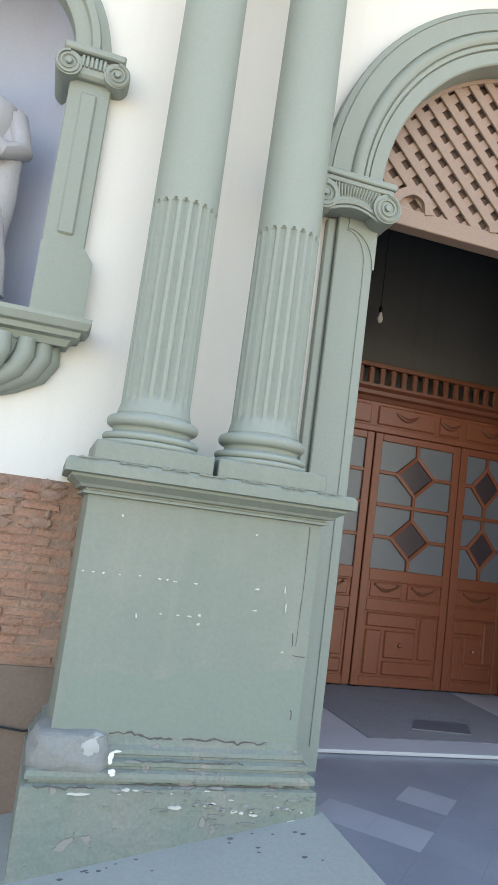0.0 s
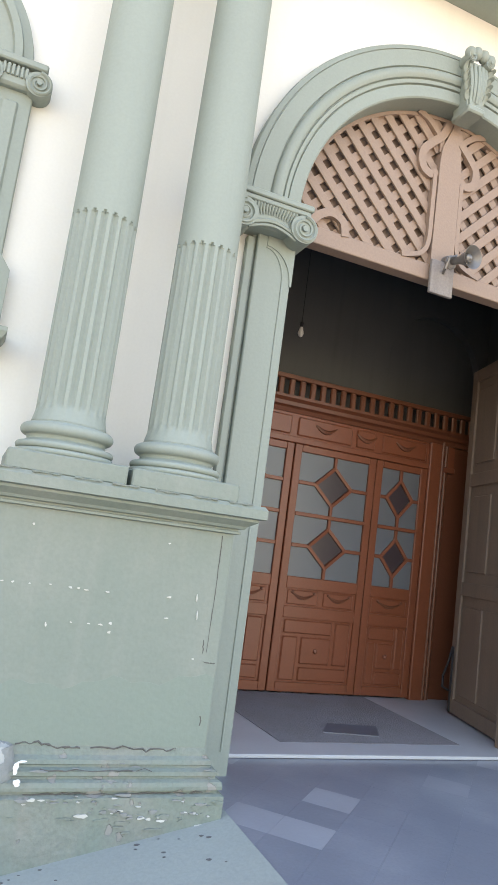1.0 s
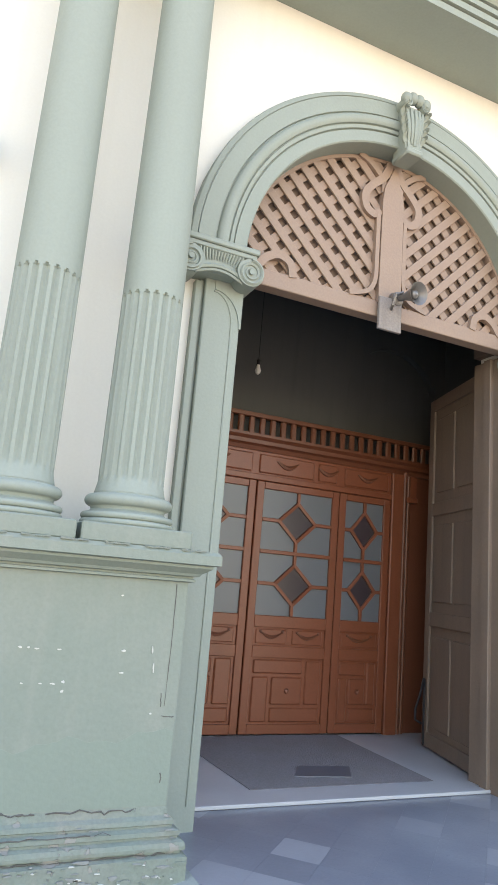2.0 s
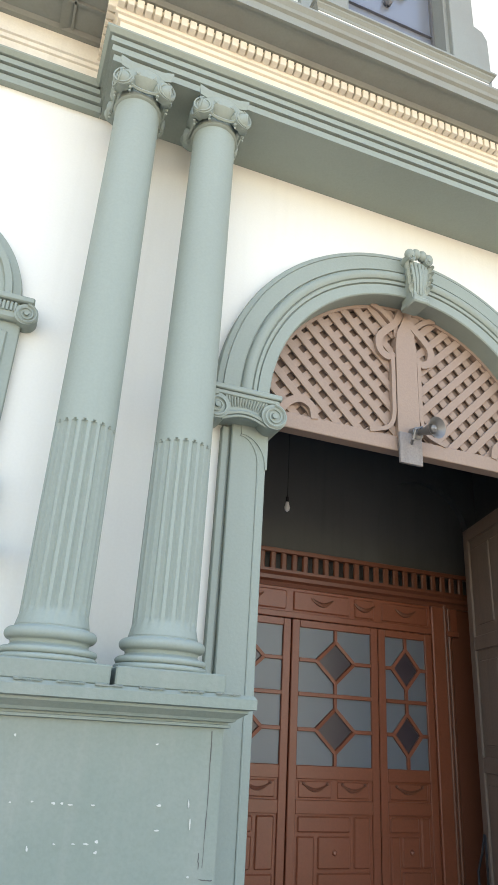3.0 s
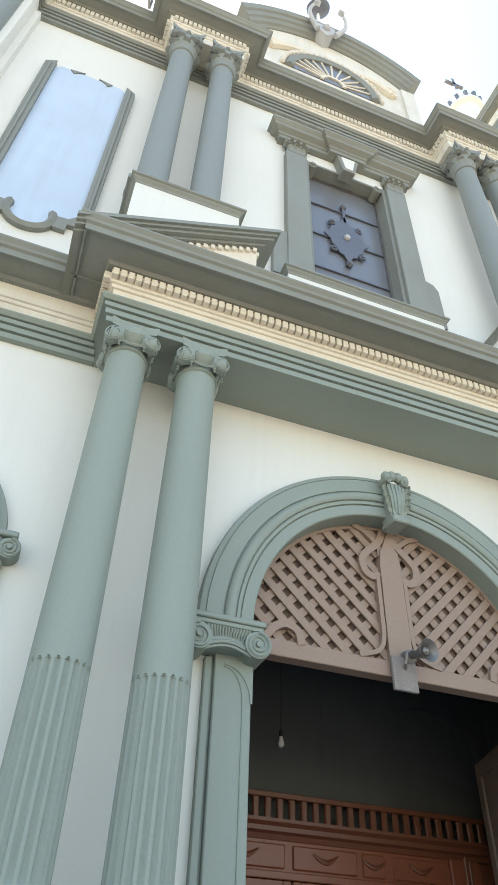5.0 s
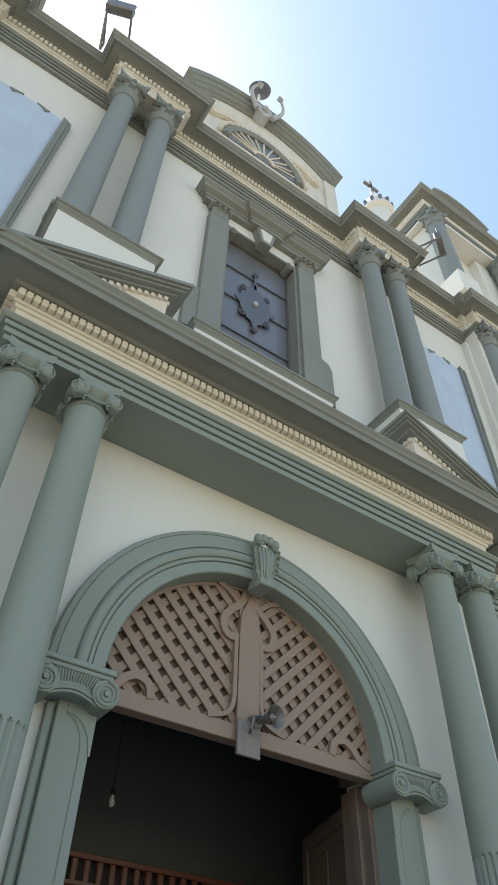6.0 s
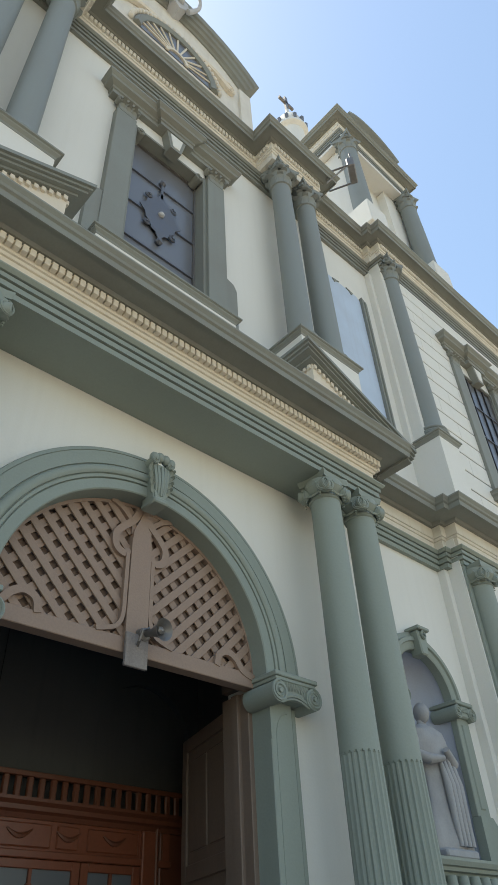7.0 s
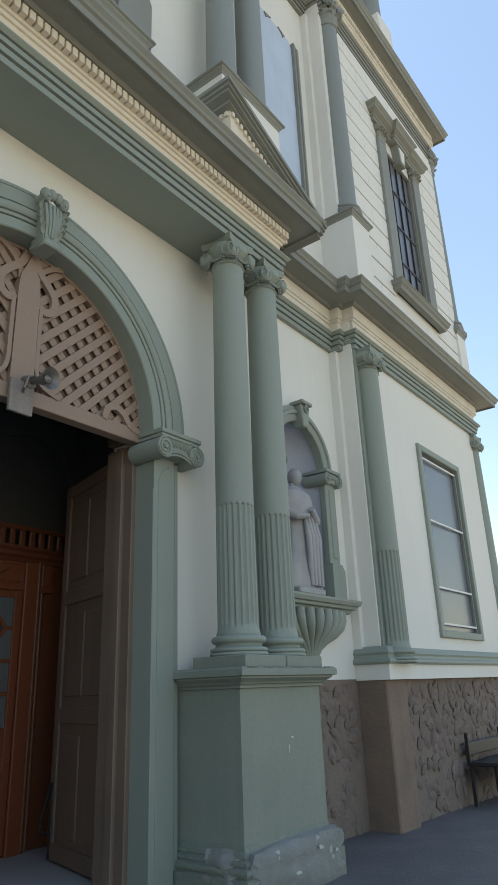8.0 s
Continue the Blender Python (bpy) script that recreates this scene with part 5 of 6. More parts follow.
# ---- blue panels beside the upper columns ----
for s in (-1, 1):
    cx = 4.12 if s > 0 else -4.02
    pn = thing("blue_panel", "pale blue shaped wall panel in a sage green moulded frame", "wall panel", (cx, 0, 7.7), "blue wall panels")
    zt, zb = (12.0 if s > 0 else 11.85), 8.22
    part("face", prism(B(), [(cx - 0.5, zb + 0.12), (cx - 0.4, zb), (cx - 0.16, zb), (cx + 0.16, zb), (cx + 0.4, zb), (cx + 0.5, zb + 0.12), (cx + 0.5, zt - 0.1), (cx + 0.42, zt), (cx - 0.42, zt), (cx - 0.5, zt - 0.1)],
                       -0.012, 0.0), BLUE, pn, "pale blue painted face")
    part("face_disc", prism(B(), [(cx + 0.2 * math.cos(2 * math.pi * i / 28), zb - 0.08 + 0.2 * math.sin(2 * math.pi * i / 28)) for i in range(28)], -0.016, 0.0), BLUE, pn)
    for t in (-1, 1):
        part("side_moulding", prism(B(), [(cx + t * 0.5, zb + 0.12), (cx + t * 0.62, zb + 0.06), (cx + t * 0.64, zt - 0.12), (cx + t * 0.5, zt)], -0.07, 0.0), CORNICE, pn)
        part("side_bead", box(B(), *sorted((cx + t * 0.55, cx + t * 0.59)), -0.095, 0.0, zb + 0.16, zt - 0.12, 0.008), CORNICE, pn)
        bm = B()
        prism(bm, [(cx + t * 0.2, zb - 0.02), (cx + t * 0.4, zb), (cx + t * 0.5, zb + 0.12), (cx + t * 0.66, zb + 0.1), (cx + t * 0.66, zb - 0.02), (cx + t * 0.52, zb - 0.1), (cx + t * 0.4, zb - 0.1), (cx + t * 0.4, zb - 0.22), (cx + t * 0.27, zb - 0.22)], -0.06, 0.0)
        part("corner_ear", bm, CORNICE, pn)
        bm = B()
        prism(bm, [(cx + t * 0.1, zt + 0.02), (cx + t * 0.3, zt - 0.02), (cx + t * 0.24, zt - 0.1), (cx + t * 0.2, zt - 0.04)], -0.03, 0.0)
        part("top_scroll", bm, CORNICE, pn)
    part("round_moulding", arch(B(), [(0.2, 0.0), (0.2, -0.06), (0.24, -0.09), (0.29, -0.06), (0.29, 0.0)], cx, zb - 0.08, math.pi * 0.86, math.pi * 2.14, 30), CORNICE, pn, smooth=True)

# ---- attic with segmental pediment ----
at = thing("segmental_pediment", "sage green segmental pediment with a fan window over the facade", "pediment", (0, 0, 14.05))
AX, AZ0, RISE = 2.03, 16.72, 0.92
AR = (AX ** 2 + RISE ** 2) / (2 * RISE)
AC = AZ0 + RISE - AR
aa = math.asin(AX / AR)
out = [(-1.9, 14.0), (1.9, 14.0)] + [((AR - 0.15) * math.sin(aa * 0.95 * (1 - i / 10)), AC + (AR - 0.15) * math.cos(aa * 0.95 * (1 - i / 10))) for i in range(21)]
part("tympanum", prism(B(), out, 0.12, 0.8), FRIEZE_UP, at, "pale cream tympanum")
part("segment_cornice", arch(B(), [(AR - 0.42, 0.5), (AR - 0.42, 0.09), (AR - 0.37, 0.06), (AR - 0.35, 0.01), (AR - 0.27, -0.02), (AR - 0.25, -0.06), (AR - 0.14, -0.08), (AR - 0.12, -0.12), (AR - 0.05, -0.14), (AR, -0.15), (AR + 0.02, 0.8)],
                             0, AC, math.pi / 2 - aa, math.pi / 2 + aa, 36), CORNICE, at)
for s in (-1, 1):
    part("end_pier", box(B(), *sorted((s * 1.62, s * 1.93)), 0.06, 0.8, 14.0, AZ0 - 0.3), FRIEZE_UP, at)
    bm = B()
    volute(bm, pose(s * 1.32, 0.04, 15.95), 0.16, 0.12, s)
    tube(bm, [(s * (1.32 - 0.1 * i), 0.08, 15.85 + 0.09 * i - 0.006 * i * i) for i in range(10)], [0.09 - 0.005 * i for i in range(10)], 6)
    part("scroll_ornament", bm, FRIEZE, at, "cream plaster scroll", True)
FZ, FR = 15.25, 0.85
part("fan_glass", prism(B(), [(FR * math.cos(math.pi * i / 24), FZ + FR * math.sin(math.pi * i / 24)) for i in range(25)], 0.1, 0.13), GLASS, at, "dark fan window glass")
part("fan_ring", arch(B(), [(FR - 0.02, 0.12), (FR - 0.02, 0.06), (FR + 0.08, 0.02), (FR + 0.14, 0.07), (FR + 0.14, 0.12)], 0, FZ, 0, math.pi, 32), CORNICE, at)
for i in range(1, 12):
    a = math.pi * i / 12
    part("fan_spoke", tube(B(), [(0.25 * math.cos(a), 0.09, FZ + 0.25 * math.sin(a)), (FR * math.cos(a), 0.09, FZ + FR * math.sin(a))], 0.022, 5), FRIEZE, at)
part("fan_hub", arch(B(), [(0.2, 0.12), (0.2, 0.07), (0.27, 0.07), (0.27, 0.12)], 0, FZ, 0, math.pi, 16), FRIEZE, at)
bm = B()
ball(bm, (0, 0, 0), 0.06, 2)
me = mesh_of("garland_knot", bm, FRIEZE_UP, smooth=True)
for i in range(27):
    a = math.pi * (i + 0.5) / 27
    piece("garland_knot", me, at, Matrix.Translation((1.06 * math.cos(a), 0.08, FZ + 1.06 * math.sin(a))))

at.location += Vector((0, -0.15, 0.12))
shield = thing("crest_shield", "pale grey plaster shield with scrolls on the pediment", "ornament", (-0.15, 0.0, 16.7))
bm = B()
prism(bm, [(-0.15 + u * 0.8, 17.35 + v * 0.85) for u, v in ((-0.24, 0.34), (-0.12, 0.3), (0, 0.36), (0.12, 0.3), (0.24, 0.34), (0.27, 0.1), (0.2, -0.16), (0, -0.36), (-0.2, -0.16), (-0.27, 0.1))], -0.14, 0.6)
part("face", bm, STONE_PALE, shield)
for t in (-1, 1):
    bm = B()
    tube(bm, [(-0.15 + t * (0.2 + 0.22 * math.sin(2.6 * i / 10)), -0.14 - 0.02 * i, 17.2 + 0.08 * i) for i in range(11)], [0.06 - 0.003 * i for i in range(11)], 8)
    volute(bm, pose(-0.15 + t * 0.28, -0.4, 18.0), 0.07, 0.08, t)
    part("scroll", bm, STONE_PALE, shield, smooth=True)
bm = B()
ball(bm, (-0.15, -0.16, 17.38), 0.09, 2)
part("rosette", bm, STONE_PALE, shield, smooth=True)
shield.location += Vector((0, -0.15, 0.12))
disc = thing("roof_lamp", "round dark lamp dish on a pale pole above the pediment", "lamp", (-0.22, 0.0, 17.7))
bm = B()
lathe(bm, [(0.05, 0.0), (0.2, 0.03), (0.255, 0.08), (0.265, 0.12), (0.25, 0.13), (0.1, 0.1)], 0, 0, 28)
place(bm, None, pose(-0.22, -0.02, 18.72, 24, 0, -25))
part("dish", bm, MEDAL, disc, smooth=True)
part("pole", tube(B(), [(-0.2, 0.06, 17.4), (-0.2, 0.04, 18.1), (-0.22, -0.0, 18.7)], [0.07, 0.055, 0.03]), WHITE, disc)
disc.location += Vector((0, -0.15, 0.12))


def floodlight(x, y, z, yaw):
    fl = thing("floodlight", "dark metal floodlight on an angle bracket at the cornice", "lamp", (x, y, z), "cornice floodlights")
    m = pose(x, y, z, 0, 0, yaw)
    bm = B()
    box(bm, -0.22, 0.22, -0.5, -0.35, 0.0, 0.3, 0.02)
    place(bm, None, m)
    part("lamp_head", bm, METAL, fl)
    for t in (-0.2, 0.2):
        bm = B()
        tube(bm, [(t, 0.1, 0.0), (t, -0.45, 0.05), (t, -0.45, 0.45)], 0.02)
        place(bm, None, m)
        part("arm", bm, METAL, fl)
    bm = B()
    tube(bm, [(-0.2, 0.1, 0.0), (-0.2, 0.1, -0.35), (-0.2, -0.3, 0.0)], 0.02)
    place(bm, None, m)
    part("stay", bm, METAL, fl)
    bm = tube(B(), [(-0.2, -0.45, 0.45), (0.2, -0.45, 0.45)], 0.02)
    place(bm, None, m)
    part("cross_bar", bm, METAL, fl)


floodlight(3.45, -0.7, 14.1, 30)
floodlight(-3.4, -0.7, 14.1, -20)


# ---- bell towers ----
def tower(s):
    tw = thing("bell_tower", "cream bell tower with sage green columns and a segmental crown", "tower", (s * 7.18, 2.6, 14.1), "bell towers")
    X = lambda v: s * v
    x0, x1 = 5.84, 9.0
    for a, b in ((x0 + 0.2, x0 + 0.95), (x1 - 0.95, x1 - 0.2)):
        for ya, yb in ((0.35, 1.05), (4.3, 5.0)):
            part("corner_pier", box(B(), *sorted((X(a), X(b))), ya, yb, 14.1, 19.9), CREAM, tw)
    part("base", box(B(), *sorted((X(x0), X(x1))), 0.1, 5.2, 13.6, 15.2), CREAM, tw)
    part("base_coping", sweep(B(), [(-0.2, 15.2), (0.05, 15.2), (0.12, 15.28), (0.12, 15.34), (-0.2, 15.36)], sorted_path([(X(x0), 5.2), (X(x0), 0.1), (X(x1), 0.1), (X(x1), 5.2)], s)), GREEN_UP, tw)
    for xc in (x0 + 0.2, x1 - 0.2):
        part("column_block", box(B(), X(xc) - 0.36, X(xc) + 0.36, -0.24, 0.7, 15.3, 16.2, 0.02), CREAM, tw)
        part("column", shaft(B(), X(xc), 0.1, 16.2, 19.3, 0.26, 0.23), GREEN_UP, tw, smooth=True)
        bm = B()
        corinthian(bm, X(xc), 0.1, 19.25, 0.23, 0.7)
        part("capital", bm, GREEN_UP, tw, "leafy Corinthian capital", True)
    bm = B()
    wall_with(bm, *sorted((X(x0 + 0.9), X(x1 - 0.9))), 0.6, 0.9, 15.2, 20.0, X((x0 + x1) / 2), 0.78, 15.2, 18.4)
    part("arch_wall", bm, CREAM, tw)
    part("soffit", box(B(), *sorted((X(x0), X(x1))), 0.05, 5.2, 19.93, 20.1), CREAM, tw)
    path = sorted_path([(X(x0), 5.2), (X(x0), 0.1), (X(x1), 0.1), (X(x1), 5.2)], s)
    entab(tw, path, 20.05, (GREEN_UP, CREAM, CORNICE), proj=0.36, h=1.12)
    xm = (x0 + x1) / 2
    R2, W2 = 1.75, 1.22
    ang = math.asin(W2 / R2)
    part("segment_crown", arch(B(), [(R2 - 0.3, 0.6), (R2 - 0.3, 0.1), (R2 - 0.12, -0.05), (R2 - 0.05, -0.2), (R2, -0.22), (R2, 0.6)], X(xm), 21.4 - R2 * math.cos(ang) + 0.2, math.pi / 2 - ang, math.pi / 2 + ang, 24), GREEN_UP, tw)
    part("crown_face", prism(B(), [(X(xm) + R2 * 0.93 * math.sin(ang * (i / 8 - 1)), 21.4 - R2 * math.cos(ang) + R2 * 0.93 * math.cos(ang * (i / 8 - 1))) for i in range(17)], 0.1, 0.5), CREAM, tw)
    part("crown_base", box(B(), X(xm) - 1.2, X(xm) + 1.2, 0.08, 0.58, 21.0, 21.6), GREEN_UP, tw)
    dx, dy = X(7.4), 2.85
    bm = B()
    lathe(bm, [(1.2, 21.5), (1.2, 22.6), (1.35, 22.7), (1.3, 22.8), (0.55, 22.95), (0.5, 26.3), (0.66, 26.4), (0.66, 26.5), (0.58, 26.8), (0.44, 27.4), (0.22, 27.8), (0.1, 28.0), (0.07, 28.5)], dx, dy, 24)
    part("lantern", bm, CREAM, tw, "cream lantern and cupola", True)
    bm = B()
    tube(bm, [(0, 0, 0), (0, 0, 0.4), (0, 0, 0.55)], [0.06, 0.09, 0.01], 6)
    me = mesh_of("crown_spike", bm, METAL)
    for i in range(12):
        a = 2 * math.pi * i / 12
        piece("crown_spike", me, tw, Matrix.Translation((dx + 0.6 * math.cos(a), dy + 0.6 * math.sin(a), 26.5)))
    bm = B()
    box(bm, dx - 0.07, dx + 0.07, dy - 0.05, dy + 0.05, 28.3, 29.6)
    box(bm, dx - 0.4, dx + 0.4, dy - 0.05, dy + 0.05, 29.05, 29.2)
    part("cross", bm, METAL, tw, "grey metal cross")
    tw.location.z += 0.35


def sorted_path(p, s):
    return p if s > 0 else p[::-1]


tower(-1)
tower(1)

# ---- base course, wall foot, cream band ----
for s in (-1, 1):
    X = lambda v: s * v
    bc = thing("base_course", "sage green moulded base course along the side bay", "moulding", (s * 8.0, -0.05, 1.6))
    pts = [(PX - 0.34, 0.0), (PX - 0.34, -0.44), (PX + 0.27, -0.44), (PX + 0.27, YS - 0.03), (XE + 0.2, YS - 0.03), (XE + 0.2, 3.0)]
    if s < 0:
        pts = [(-x, y) for x, y in reversed(pts)]
    part("moulding", sweep(B(), [(-0.04, 1.76), (0.06, 1.765), (0.075, 1.79), (0.07, 1.82), (0.04, 1.84), (0.035, 1.87), (0.05, 1.9), (0.03, 1.94), (0.01, 1.97), (-0.04, 1.98)], pts), GREEN, bc)
    part("band", sweep(B(), [(-0.04, 1.58), (0.03, 1.58), (0.03, 1.765), (-0.04, 1.765)], pts), CREAM, bc, "cream band under the moulding")
    part("column_block", box(B(), *sorted((X(PX - 0.33), X(PX + 0.26))), -0.43, 0.0, 1.6, 1.955), GREEN, bc)
    part("brown_pier", box(B(), *sorted((X(PX - 0.35), X(PX + 0.2))), -0.41, 0.03, -0.8, 1.59, 0.02), RENDER_BROWN, bc, "dark brown cement coated pier")
    part("side_strip", box(B(), *sorted((X(PX - 0.36), X(PX - 0.265))), -0.12, 0.02, 1.58, EZ, 0.006), CREAM, bc, "cream strip beside the engaged column")
    part("side_strip", box(B(), *sorted((X(PX - 0.36), X(PX - 0.265))), -0.12, 0.02, 8.5, UZ, 0.006), CREAM, bc, "cream strip beside the engaged column")
    part("backing_strip", box(B(), *sorted((X(PX - 0.24), X(PX + 0.27))), YS - 0.035, 0.02, 1.95, EZ, 0.006), GREEN, bc)

# cement coat left on the wall foot
bm = B()
box(bm, -5.2, -2.9, -0.03, 0.0, -0.8, 0.55)
solid("wall_foot_coat", bm, RENDER_BROWN, "brown cement coat at the foot of the brick wall", "wall", "structure")

# ---- floor of the porch ----
def clip(poly, x0, x1, y0, y1):
    for ax, lim, keep in ((0, x0, 1), (0, x1, -1), (1, y0, 1), (1, y1, -1)):
        out = []
        for p, q in zip(poly, poly[1:] + poly[:1]):
            ip, iq = keep * (p[ax] - lim) >= 0, keep * (q[ax] - lim) >= 0
            if ip:
                out.append(p)
            if ip != iq:
                t = (lim - p[ax]) / (q[ax] - p[ax])
                out.append((p[0] + t * (q[0] - p[0]), p[1] + t * (q[1] - p[1])))
        poly = out
        if len(poly) < 3:
            return []
    return poly


def flat(poly, z0, z1):
    bm = B()
    a = [bm.verts.new((x, y, z0)) for x, y in poly]
    b = [bm.verts.new((x, y, z1)) for x, y in poly]
    bm.faces.new(a[::-1])
    bm.faces.new(b)
    for i in range(len(a)):
        bm.faces.new((a[i], a[(i + 1) % len(a)], b[(i + 1) % len(a)], b[i]))
    return bm


floor = solid("floor", box(B(), -1.6, 1.56, -3.6, 0.27, -0.3, 0.048), TILE, "grey blue marble tiled step before the door", "floor", "structure")
solid("floor_threshold", box(B(), -1.4, 1.4, 0.26, 0.55, FL - 0.022, FL + 0.004, 0.004), TILE_LIGHT, "white marble threshold strip", "floor", "structure")
solid("floor_riser", box(B(), -1.4, 1.4, 0.275, 0.55, -0.3, FL - 0.022), MORTAR, "dark worn riser under the threshold", "floor", "structure")
solid("floor_porch", box(B(), -2.5, 2.5, 0.55, 2.32, -0.3, FL), TILE_LIGHT, "white and grey marble porch floor", "floor", "structure")
solid("floor_inlay", flat([(-0.68, 0.555), (1.0, 0.555), (1.06, 2.16), (-0.74, 2.16)], FL, FL + 0.005), MAT, "brown grey inlaid field of the porch floor", "floor", "structure")
mat = solid("doormat", flat([(-0.18, 0.8), (0.3, 0.72), (0.46, 1.0), (0.0, 1.06)], FL + 0.006, FL + 0.016), MEDAL, "small dark doormat before the doors", "mat")
tag = random.Random(4)
for u in range(-16, 17):
    for v in range(-16, 17):
        cx, cy = (u + v) * 0.29 / 1.4142 * 1.0, -1.7 + (u - v) * 0.29 / 1.4142
        w = 0.2893 / 2 * 1.4142
        q = clip([(cx - w, cy), (cx, cy - w), (cx + w, cy), (cx, cy + w)], -1.598, 1.555, -3.6, 0.268)
        if q:
            light = tag.random() < 0.13
            piece("tile", mesh_of("tile", flat(q, 0.046, 0.055), TILE_PALE if light else TILE), floor, Matrix.Identity(4))

# ramp beside the step
bm = B()
xs = [-1.602, -2.4, -3.2, -3.95, -6.0, -9.0]
top = [[bm.verts.new((x, y, ground_z(x, y) + 0.014)) for x in xs] for y in (-7.0, -4.0, -1.5, 0.0)]
for r0, r1 in zip(top, top[1:]):
    for i in range(len(xs) - 1):
        bm.faces.new((r0[i], r0[i + 1], r1[i + 1], r1[i]))
low = [bm.verts.new((xs[0], y, -0.2)) for y in (-7.0, -4.0, -1.5, 0.0)]
for k in range(3):
    bm.faces.new((top[k][0], top[k + 1][0], low[k + 1], low[k]))
solid("pavement", bm, RAMP, "pale grey green concrete ramp with dark specks", "pavement", "structure")
bm = B()
xs = [1.562, 3.0, 5.0, 7.0, 9.0, 12.0, 16.0]
top = [[bm.verts.new((x, y, ground_z(x, y) + 0.014)) for x in xs] for y in (-3.2, -1.5, 0.0)]
for r0, r1 in zip(top, top[1:]):
    for i in range(len(xs) - 1):
        bm.faces.new((r0[i], r0[i + 1], r1[i + 1], r1[i]))
solid("pavement_dark", bm, DARK_PAVE, "dark worn stone paving along the wall", "pavement", "structure")
specks = random.Random(9)
bm = B()
for i in range(46):
    x, y = -1.6 - 1.9 * specks.random(), -0.8 - 0.9 * specks.random() ** 2
    v = bmesh.ops.create_icosphere(bm, subdivisions=1, radius=0.005 + 0.009 * specks.random())["verts"]
    bmesh.ops.scale(bm, vec=(1.3, 0.7, 0.3), verts=v)
    bmesh.ops.translate(bm, vec=(x, y, ground_z(x, y) + 0.016), verts=v)
solid("grit", bm, DARK_PAVE, "dark grit scattered on the ramp", "grit", "stuff")

# ---- worn spots on the pedestals ----
def flake(parent, x, y, z, w, h, seed, mat=WHITE, name="paint_chip"):
    r = random.Random(seed)
    n = 22
    ph = [r.uniform(0, 6.28) for i in range(4)]
    rr = [0.82 + 0.16 * math.sin(2 * math.pi * i / n * 2 + ph[0]) + 0.12 * math.sin(2 * math.pi * i / n * 3 + ph[1]) + 0.07 * math.sin(2 * math.pi * i / n * 6 + ph[2]) + 0.05 * r.random() for i in range(n)]
    out = [(x + w * math.cos(2 * math.pi * i / n) * rr[i], z + h * math.sin(2 * math.pi * i / n) * rr[i]) for i in range(n)]
    y -= 0.0006 * (seed % 11)
    part(name, prism(B(), out, y - 0.003, y + 0.006), mat, parent, "bare pale plaster spot")


spots = ((-2.97, 1.18, 8, 4), (-2.92, 1.18, 8, 5), (-2.87, 1.18, 8, 6), (-2.79, 1.18, 5, 5), (-2.69, 1.185, 6, 5), (-2.59, 1.18, 12, 6), (-2.55, 1.18, 9, 5), (-2.51, 1.175, 12, 5), (-2.40, 1.175, 10, 5),
         (-2.68, 0.99, 5, 14), (-2.56, 1.01, 7, 4), (-2.47, 1.01, 9, 4), (-2.41, 1.01, 14, 5), (-2.36, 1.02, 8, 10), (-2.36, 0.975, 8, 9), (-2.11, 1.46, 8, 5), (-1.915, 1.19, 4, 30), (-1.90, 1.1, 4, 35),
         (-1.89, 0.87, 6, 6), (-2.82, 1.47, 7, 7), (-2.07, 1.18, 14, 6), (-2.07, 1.07, 12, 5))
for i, (x, z, w, h) in enumerate(spots):
    flake(ped_l, x, -0.661, z - 0.018, w / 1000, h / 1000 * (0.9 if h < 20 else 0.8), i, PLASTER_PALE)
wear = random.Random(33)
for i in range(30):
    x = -3.02 + 1.36 * wear.random() ** 0.7
    z = (0.175, 0.09, 0.3)[i % 3] + wear.gauss(0, 0.02) - (0.05 * (x + 2.4) if i % 3 == 1 else 0)
    y = -0.762 if z < 0.19 else -0.752 if z < 0.26 else -0.727
    k = 0.3 + wear.random() ** 2
    flake(ped_l, x, y, z, 0.04 * k, 0.006 * k, 50 + i, (PLASTER, GREEN_CHIP, PLASTER)[i % 3] if i % 9 else PLASTER_PALE)
for i, (x, z, w, h) in enumerate(((-2.715, 0.33, 16, 40), (-2.70, 0.265, 22, 22), (-2.69, 0.36, 22, 7))):
    flake(ped_l, x, -0.764, z, w / 1000, h / 1000 * 0.7, 150 + i, WHITE)
for i in range(52):
    cx, cz, sx, sz = ((-2.5, 0.18, 0.1, 0.006), (-2.24, 0.125, 0.09, 0.014), (-2.0, 0.1, 0.07, 0.016), (-1.78, 0.13, 0.06, 0.03))[i % 4]
    x, z = min(max(wear.gauss(cx, sx), -3.06), -1.68), wear.gauss(cz, sz)
    k = 0.25 + wear.random() ** 2
    flake(ped_l, x, -0.762 if z < 0.19 else -0.752, z, 0.026 * k, 0.009 * k, 200 + i, (PLASTER_PALE, PLASTER, PLASTER, GREEN_CHIP)[i // 4 % 4])


def crack(parent, keys, y, rad=0.0035, label="dark crack in the plaster"):
    wob = 0.0005 if label.startswith("fine") else 0.0025
    pts = []
    for p, q in zip(keys, keys[1:]):
        for j in range(7):
            t = j / 7
            pts.append((p[0] + (q[0] - p[0]) * t + wear.gauss(0, wob), y, p[1] + (q[1] - p[1]) * t + wear.gauss(0, wob * 1.6)))
    part("crack", tube(B(), pts, [rad * (0.4 + wear.random()) for q in pts], 5), JOINT, parent, label)


